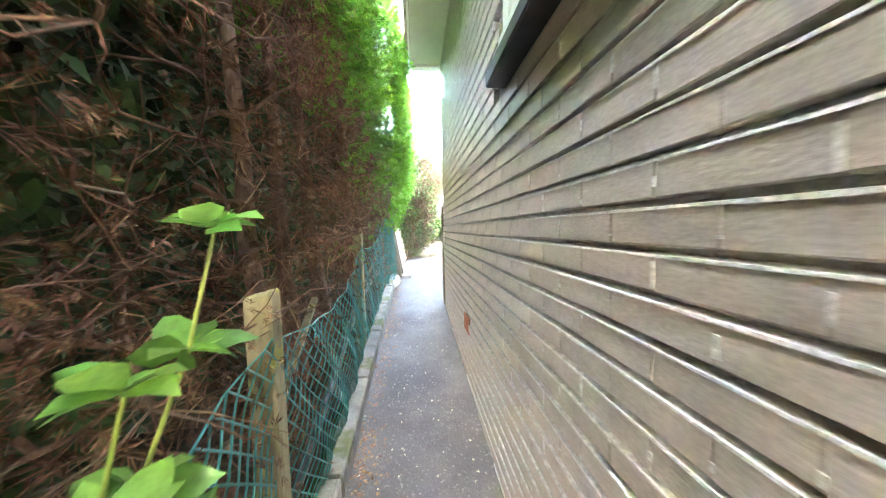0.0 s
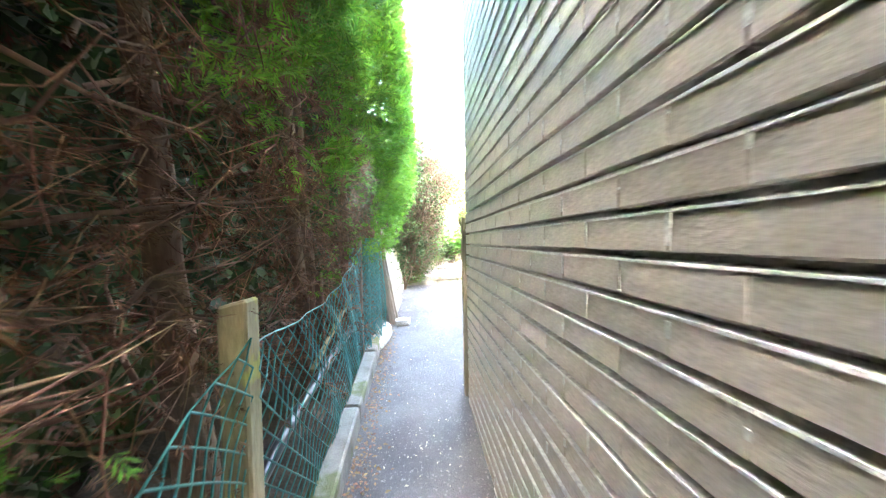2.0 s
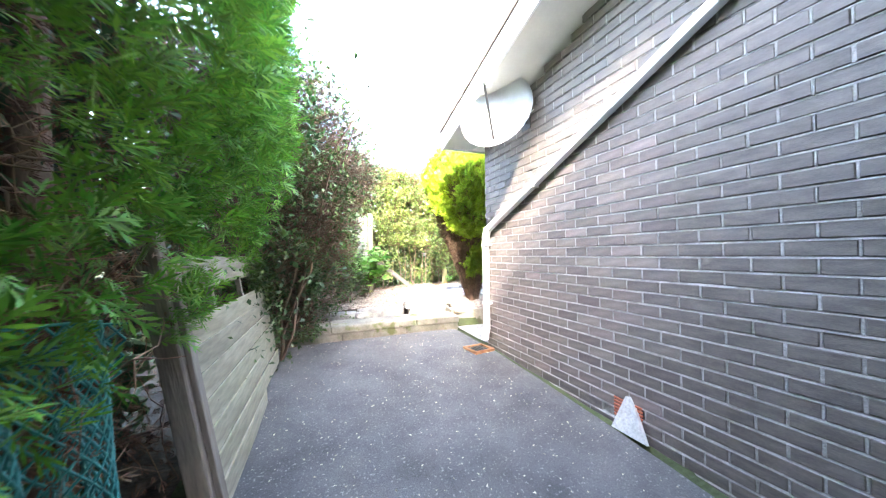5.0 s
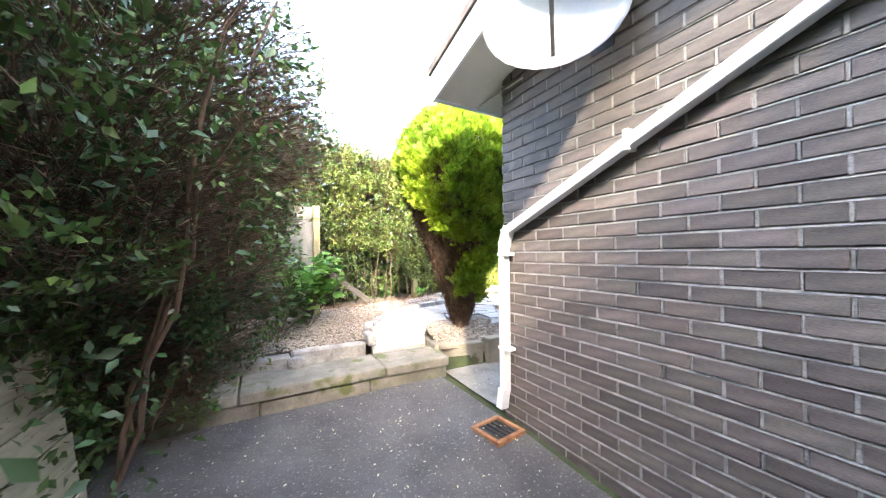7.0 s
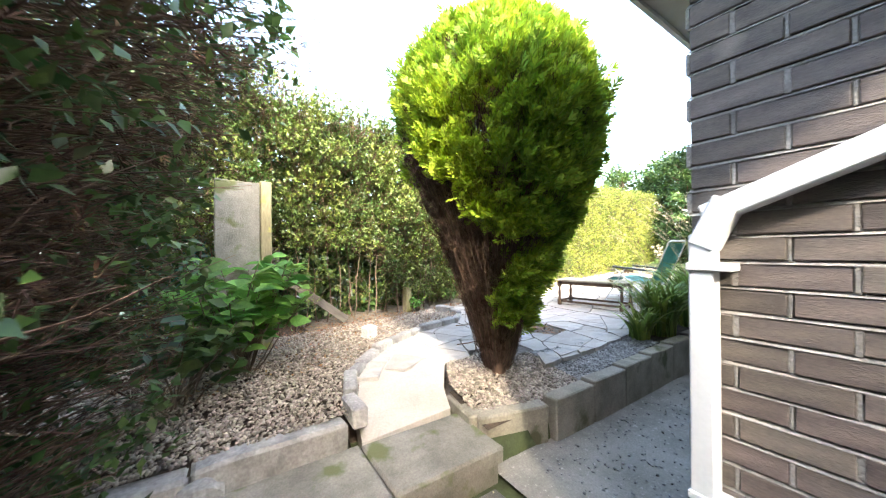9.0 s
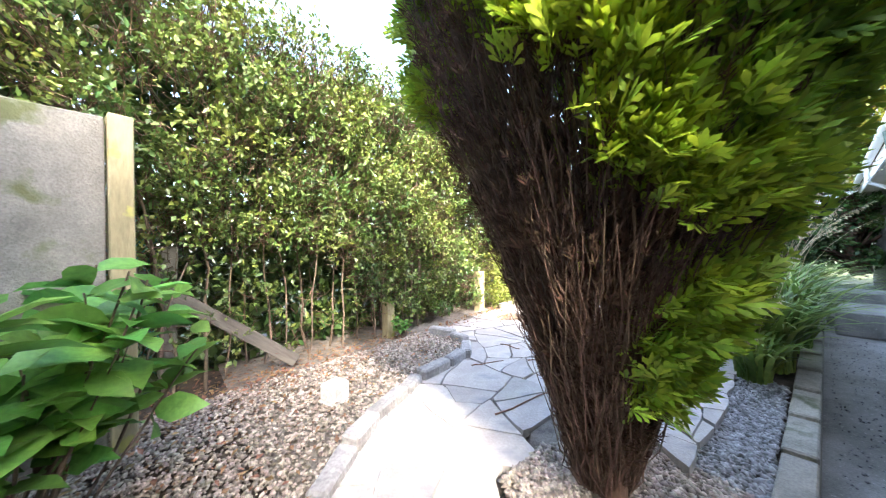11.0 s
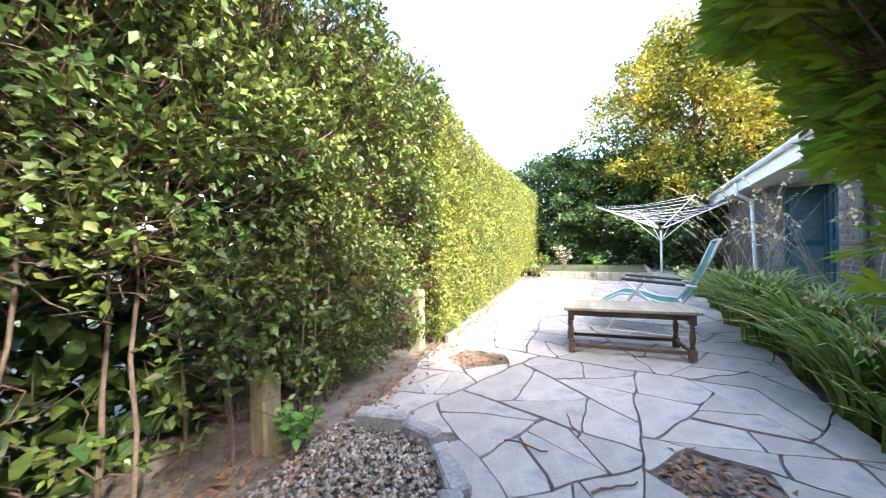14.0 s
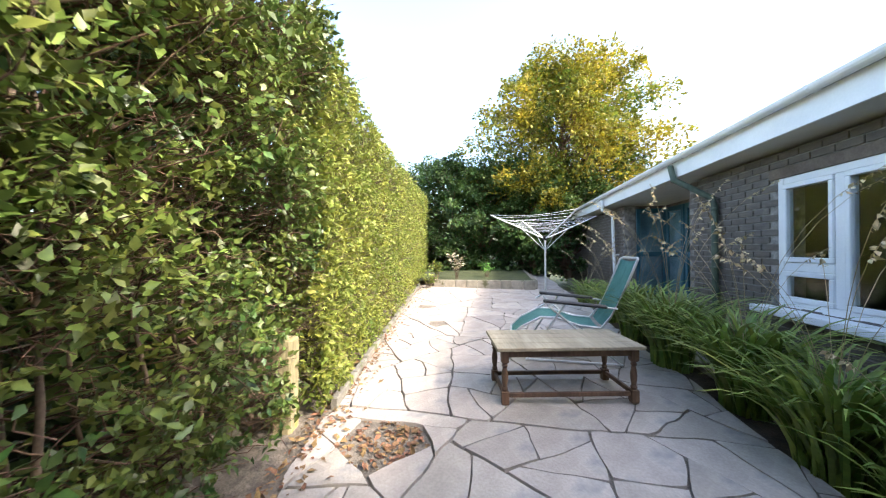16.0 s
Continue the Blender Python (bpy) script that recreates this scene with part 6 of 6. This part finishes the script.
# bright weed shoot growing out into the alley
wd = empty("weed_shoot", (-0.58, 0.30, yard_z(0.3) + 0.10), "bright green leafy weed shoot leaning over the netting", "plant")
o = np.array((-0.58, 0.30, yard_z(0.3) + 0.10))
for tip in ((-0.30, 0.52, 1.10), (-0.36, 0.42, 0.90), (-0.33, 0.36, 0.76), (-0.38, 0.30, 0.66), (-0.32, 0.47, 0.68)):
    path = wiggle((0, 0, 0), np.array(tip) - o, 0.006, 0.003, 7, 0.03)
    tube_part("stem", [path], "grass", wd, sides=5)
    pos = [path[i][0] for i in (2, 3, 3, 4, 4, 5, 5, 6, 6, 7, 7) for _ in range(5)]
    a = rng.uniform(0, 2 * math.pi, len(pos))
    tagged(leaves("foliage", np.array(pos), np.stack([np.cos(a), np.sin(a), np.full(len(pos), 0.3)], 1), 0.078, "bigleaf", wd, droop=0.0, jitter=0.2, flat=0.95, template=BIGLEAF), kind="stuff")
for x, y, h, m in ((10.9, 12.45, 0.5, "privet_gold"), (11.4, 12.0, 0.75, "pale_leaf"), (12.0, 11.2, 0.4, "bigleaf"), (10.5, 12.55, 0.4, "privet_gold"), (3.1, 11.72, 0.22, "bigleaf")):
    leafy_plant("border_plant", "leafy low plant at the hedge end of the patio" if m != "pale_leaf" else "small plant with pale cream flower heads", (x, y, garden_z(x, y) - 0.02 + (0.18 if x > 10.88 else 0.0)), 9, 0.25 if h > 0.3 else 0.12, h, 0.075 if h > 0.3 else 0.05, 14, m)


def strap_clump(at, radius, height, n, stalks, label):
    """A clump of arching strap leaves with a few dry seed stalks."""
    t = empty("strap_leaf_clump", at, label, "plant", group="strap-leaved clumps")
    V, F, base = [], [], 0
    for i in range(n):
        th = rng.uniform(0, 2 * math.pi)
        r0 = radius * 0.45 * math.sqrt(rng.uniform(0, 1))
        a0 = rng.uniform(0, 2 * math.pi)
        L = height * rng.uniform(0.7, 1.35)
        reach = L * rng.uniform(0.15, 0.75)
        w = rng.uniform(0.008, 0.018)
        d, s = np.array([math.cos(th), math.sin(th), 0]), np.array([-math.sin(th), math.cos(th), 0])
        b = np.array([r0 * math.cos(a0), r0 * math.sin(a0), -0.02])
        steps = 6
        for k in range(steps + 1):
            u = k / steps
            c = b + d * reach * u ** 1.6 + np.array([0, 0, L * (u - 0.46 * u ** 2.6)])
            ww = w * (1 - u ** 3) + 0.0006
            V += [c - s * ww, c + np.array([0, 0, -0.3 * ww]), c + s * ww]
        for k in range(steps):
            q = base + k * 3
            F += [(q, q + 1, q + 4, q + 3), (q + 1, q + 2, q + 5, q + 4)]
        base += 3 * (steps + 1)
    tagged(link_mesh("strap_foliage", np_mesh("strap_foliage", V, F), "grass", t), kind="stuff")
    for i in range(stalks):
        th = rng.uniform(0, 2 * math.pi)
        L = height * rng.uniform(1.4, 2.2)
        path = [(np.array([math.cos(th) * L * 0.35 * u ** 2, math.sin(th) * L * 0.35 * u ** 2, L * (u - 0.22 * u ** 3)]), 0.0022 - 0.001 * u) for u in np.linspace(0, 1, 8)]
        st_ = tube_part("seed_stalk", [path], "straw", t, sides=4)
        pos = np.array([path[-1][0] * (1 - u) + path[-2][0] * u for u in np.linspace(0, 1, 14)])
        leaves("seed_head", pos, rand_dirs(14, (math.cos(th), math.sin(th), -0.6), 0.5), 0.03, "straw", st_)
    return t


for x, y, r, h, n, s in ((4.74, 9.27, 0.40, 0.58, 430, 4), (5.42, 9.20, 0.42, 0.66, 520, 6), (6.15, 9.32, 0.46, 0.70, 560, 7), (6.95, 9.32, 0.42, 0.68, 430, 6), (7.95, 9.3, 0.4, 0.55, 260, 4), (4.35, 9.30, 0.25, 0.35, 140, 1), (9.0, 9.35, 0.35, 0.5, 200, 3)):
    strap_clump((x, y, garden_z(x, y) - 0.02), r * 0.75, h * 1.4, int(n * 0.62), s + 4, "arching green strap-leaved clump with dry seed stalks")

# ---------------------------------------------------------------- things along the hedge
for x, y, h, w, lab in ((3.02, 11.88, 0.34, 0.10, "short weathered post stump at the hedge foot"), (4.60, 12.10, 0.52, 0.11, "short pale post stump where the hedges meet")):
    bm = rough_box(-w / 2, w / 2, -w / 2, w / 2, -0.05, h, 0.004, x, 0.01)
    tagged(part("post_stump", bm, "post", at=pose(x, y, garden_z(x, y), 1, -1, 8)), lab, "post", group="hedge post stumps")
tagged(part("white_stone", rough_box(-0.07, 0.07, -0.06, 0.06, -0.02, 0.115, 0.006, 4.0, 0.016), "white_stone", at=pose(2.06, 10.90, garden_z(2, 10.9) + 0.01, 3, -2, 24)), "squarish white stone lying on the gravel", "stone")
tagged(part("concrete_post", rough_box(-0.05, 0.05, -0.045, 0.045, -0.05, 0.95, 0.004, 2.0, 0.008), "concrete", at=pose(1.29, 12.05, garden_z(1.3, 12), 1, 1, 10)), "grey concrete fence post standing in the hedge foot", "post")
netting("plastic_netting", "dark green plastic mesh behind the hedge foot", (0.1, 11.75, 0.66), (1.24, 12.02, 0.68), 1.15, 1.1, 0.05, 16, 13, 0.03)
bd = rough_box(-0.012, 0.012, -0.046, 0.046, 0, 1.25, 0.004, 9.0, 0.004)
a, b = Vector((2.06, 11.66, 0.71)), Vector((1.06, 11.78, 1.50))
tagged(part("broken_board", bd, "grey_board", at=Matrix.Translation(a) @ (b - a).to_track_quat("Z", "Y").to_matrix().to_4x4()), "grey broken board leaning down out of the hedge", "board")
sl = empty("concrete_post_slab", (0.98, 11.15, garden_z(1, 11.1)), "tall concrete slab with a post standing by the hedge", "slab", rz=10)
part("slab", rough_box(-0.25, 0.10, -0.03, 0.02, -0.02, 1.56, 0.004, 3.0, 0.006), "concrete", sl)
part("post", rough_box(0.11, 0.20, -0.05, 0.05, -0.02, 1.58, 0.003, 4.0, 0.006), "post", sl)
fk = empty("terrace_step", (10.75, 12.05, garden_z(10.7, 11.2)), "low brick-edged step closing the far end of the patio", "step", kind="structure")
for i in range(9):
    part("edge_brick", boxed(0, 0.14, -2.0 + i * 0.27, -2.0 + i * 0.27 + 0.26, -0.05, 0.19, 0.006), "block", fk)
sheet("lawn_bank", [10.88, 11.5, 12.5, 14, 16, 18, 22], [10.08, 10.5, 11, 11.5, 12, 12.5, 13, 14, 16], lambda x, y: garden_z(10.7, 11.2) + 0.17 + 0.01 * (x - 11), "lawn", "rough grass bank under the far trees", "lawn", 0.03)
tagged(part("bank_end", boxed(10.9, 22.0, 9.98, 10.075, 0.4, garden_z(10.7, 11.2) + 0.19, 0.006), "block"), "low block edge of the grass bank", "garden wall", kind="structure")
ek = empty("hedge_edging", (9, 12.5, 0.9), "low concrete edging between patio and clipped hedge", "edging", kind="structure")
for i in range(12):
    x = 4.85 + i * 0.8
    part("edging_length", boxed(0, 0.79, -0.025, 0.025, -0.08, 0.06, 0.006), "concrete", ek, at=pose(x - 9, hedge_y(x) - 0.10 - 12.5, garden_z(x, hedge_y(x)) - 0.9, 0, 0, 9))

# ---------------------------------------------------------------- coffee table with turned legs
ang = math.degrees(math.atan2(-0.86, 0.165))
TC = Vector((5.39, 10.43, garden_z(5.4, 10.4) + 0.003))
tb = empty("coffee_table", TC, "low weathered oak coffee table with turned legs", "table", rz=ang)
for i in range(4):
    part("top_board", boxed(-0.50, 0.50, -0.245 + i * 0.1225, -0.245 + i * 0.1225 + 0.1205, 0.365, 0.39, 0.004), "table_top", tb)
part("front_apron", boxed(-0.43, 0.43, -0.205, -0.187, 0.315, 0.363, 0.003), "table_wood", tb)
part("back_apron", boxed(-0.43, 0.43, 0.187, 0.205, 0.315, 0.363, 0.003), "table_wood", tb)
for sx_ in (-1, 1):
    part("side_apron", boxed(min(sx_ * 0.43, sx_ * 0.448), max(sx_ * 0.43, sx_ * 0.448), -0.186, 0.186, 0.315, 0.363, 0.003), "table_wood", tb)


def turned_leg():
    prof = [(0.0, 0.024), (0.012, 0.026), (0.085, 0.026), (0.09, 0.018), (0.105, 0.022), (0.12, 0.015), (0.15, 0.020), (0.19, 0.023), (0.225, 0.018), (0.245, 0.014), (0.26, 0.021), (0.272, 0.015), (0.285, 0.025), (0.363, 0.026)]
    bm = bmesh.new()
    seg = 12
    rings = []
    for z, r in prof:
        sqr = z < 0.088 or z > 0.28
        ring = []
        for i in range(seg):
            a_ = 2 * math.pi * i / seg + math.pi / 12
            c, s_ = math.cos(a_), math.sin(a_)
            k = r / max(abs(c), abs(s_)) if sqr else r
            k = min(k, r * 1.32)
            ring.append(bm.verts.new((k * c, k * s_, z)))
        rings.append(ring)
    for a_, b_ in zip(rings[:-1], rings[1:]):
        for i in range(seg):
            bm.faces.new((a_[i], a_[(i + 1) % seg], b_[(i + 1) % seg], b_[i]))
    bm.faces.new(rings[0][::-1]), bm.faces.new(rings[-1])
    return bm


for sx_ in (-1, 1):
    for sy_ in (-1, 1):
        part("leg", turned_leg(), "table_wood", tb, at=pose(sx_ * 0.44, sy_ * 0.196, 0))
for sy_ in (-1, 1):
    part("stretcher", boxed(-0.413, 0.413, sy_ * 0.196 - 0.011, sy_ * 0.196 + 0.011, 0.045, 0.075, 0.003), "table_wood", tb)
for sx_ in (-1, 1):
    part("stretcher", boxed(sx_ * 0.44 - 0.011, sx_ * 0.44 + 0.011, -0.17, 0.17, 0.045, 0.075, 0.003), "table_wood", tb)

# ---------------------------------------------------------------- reclining garden chair; own x runs from foot to head
RC = Vector((6.28, 10.75, garden_z(6.3, 10.3)))
rc = empty("reclining_chair", RC, "reclining tubular garden chair with faded teal canvas", "chair", rz=-93)
PR = [(0.0, 0.20), (0.10, 0.30), (0.28, 0.40), (0.42, 0.40), (0.62, 0.335), (0.80, 0.32), (0.88, 0.42), (1.00, 0.68), (1.10, 0.93)]


def canvas(prof, w, name, lab):
    bm = bmesh.new()
    cols = 7
    rows_ = []
    for i, (u, z) in enumerate(prof):
        rows_.append([bm.verts.new((u, -w + 2 * w * j / (cols - 1), z - 0.018 * math.sin(math.pi * j / (cols - 1)))) for j in range(cols)])
    for a_, b_ in zip(rows_[:-1], rows_[1:]):
        for j in range(cols - 1):
            bm.faces.new((a_[j], a_[j + 1], b_[j + 1], b_[j]))
    bmesh.ops.solidify(bm, geom=list(bm.faces), thickness=0.006)
    return part(name, bm, "canvas", rc, lab, smooth=True)


canvas(PR[:6], 0.225, "seat_canvas", "faded teal canvas")
canvas([(0.83, 0.335)] + PR[6:], 0.225, "back_canvas", "faded teal canvas")
for sy_ in (-1, 1):
    tube_part("seat_rail", [[(np.array((u, sy_ * 0.245, z)), 0.011) for u, z in PR[:6]]], "alu", rc, sides=8)
    tube_part("back_rail", [[(np.array((u, sy_ * 0.245, z)), 0.011) for u, z in PR[5:]]], "alu", rc, sides=8)
    tube_part("front_leg", [[(np.array((0.16, sy_ * 0.27, 0.012)), 0.010), (np.array((0.40, sy_ * 0.27, 0.39)), 0.010), (np.array((0.50, sy_ * 0.28, 0.54)), 0.010)]], "alu", rc, sides=8)
    tube_part("rear_leg", [[(np.array((0.95, sy_ * 0.27, 0.012)), 0.010), (np.array((0.55, sy_ * 0.27, 0.34)), 0.010), (np.array((0.34, sy_ * 0.28, 0.52)), 0.010)]], "alu", rc, sides=8)
    tube_part("arm_rail", [[(np.array((0.26, sy_ * 0.285, 0.50)), 0.009), (np.array((0.36, sy_ * 0.285, 0.555)), 0.009), (np.array((0.72, sy_ * 0.285, 0.52)), 0.009), (np.array((0.93, sy_ * 0.265, 0.50)), 0.009)]], "alu", rc, sides=8)
    bm = boxed(0.30, 0.84, sy_ * 0.285 - 0.03, sy_ * 0.285 + 0.03, 0.545, 0.575, 0.01)
    for v in bm.verts:
        v.co.z -= 0.16 * max(0, v.co.x - 0.40) * 0.6 - 0.0
    part("armrest", bm, "black_plastic", rc, "black plastic armrest")
    tube_part("floor_bar", [[(np.array((0.14, sy_ * 0.27, 0.011)), 0.010), (np.array((0.97, sy_ * 0.27, 0.011)), 0.010)]], "alu", rc, sides=8)
tube_part("head_bar", [[(np.array((1.10, -0.245, 0.93)), 0.011), (np.array((1.115, -0.2, 0.945)), 0.011), (np.array((1.115, 0.2, 0.945)), 0.011), (np.array((1.10, 0.245, 0.93)), 0.011)]], "alu", rc, sides=8)
tube_part("foot_bar", [[(np.array((0.0, -0.245, 0.20)), 0.011), (np.array((0.0, 0.245, 0.20)), 0.011)]], "alu", rc, sides=8)
for i in range(12):
    for sy_ in (-1, 1):
        u = i / 11
        j = min(int(u * 4), 3)
        x0, z0 = PR[5 + 0][0] + 0.03 + (PR[8][0] - PR[5][0] - 0.05) * u, float(np.interp(PR[5][0] + 0.03 + (PR[8][0] - PR[5][0] - 0.05) * u, [q[0] for q in PR[5:]], [q[1] for q in PR[5:]]))
        tube_part("lacing", [[(np.array((x0, sy_ * 0.215, z0)), 0.0025), (np.array((x0 + 0.012, sy_ * 0.245, z0 + 0.02)), 0.0025)]], "white_plastic", rc, sides=4)

# ---------------------------------------------------------------- rotary clothes dryer
RD = Vector((10.75, 9.82, garden_z(10.75, 9.82)))
rd = empty("rotary_dryer", RD, "white rotary clothes dryer standing open on a pole", "clothes dryer", rz=20)
HUB = 1.19
tube_part("pole", [[(np.array((0, 0, 0)), 0.022), (np.array((0, 0, HUB + 0.05)), 0.022)]], "alu", rd, sides=10)
part("hub", boxed(-0.05, 0.05, -0.05, 0.05, HUB - 0.02, HUB + 0.08, 0.015), "black_plastic", rd)
tips = []
for i in range(4):
    a_ = math.pi / 2 * i
    e = np.array((1.32 * math.cos(a_), 1.32 * math.sin(a_), HUB + 0.55))
    b_ = np.array((0.05 * math.cos(a_), 0.05 * math.sin(a_), HUB + 0.03))
    tips.append((b_, e))
    arm = tube_part("arm", [[(b_, 0.013), (e, 0.012)]], "white_plastic", rd, sides=6)
    m_ = b_ + (e - b_) * 0.42
    tube_part("strut", [[(np.array((0, 0, HUB - 0.26)), 0.007), (m_, 0.007)]], "alu", arm, sides=5)
for k in range(7):
    s_ = 0.32 + 0.68 * k / 6
    pts = []
    for i in range(5):
        b_, e = tips[i % 4]
        c = b_ + (e - b_) * s_
        if i:
            for u in (0.25, 0.5, 0.75):
                q = pv + (c - pv) * u
                q[2] -= 0.05 * s_ * math.sin(math.pi * u) * (1 + 0.5 * math.sin(k * 2 + i))
                pts.append((q, 0.0035))
        pts.append((c.copy(), 0.0035))
        pv = c.copy()
    tube_part("line", [pts], "white_plastic", rd, sides=4)
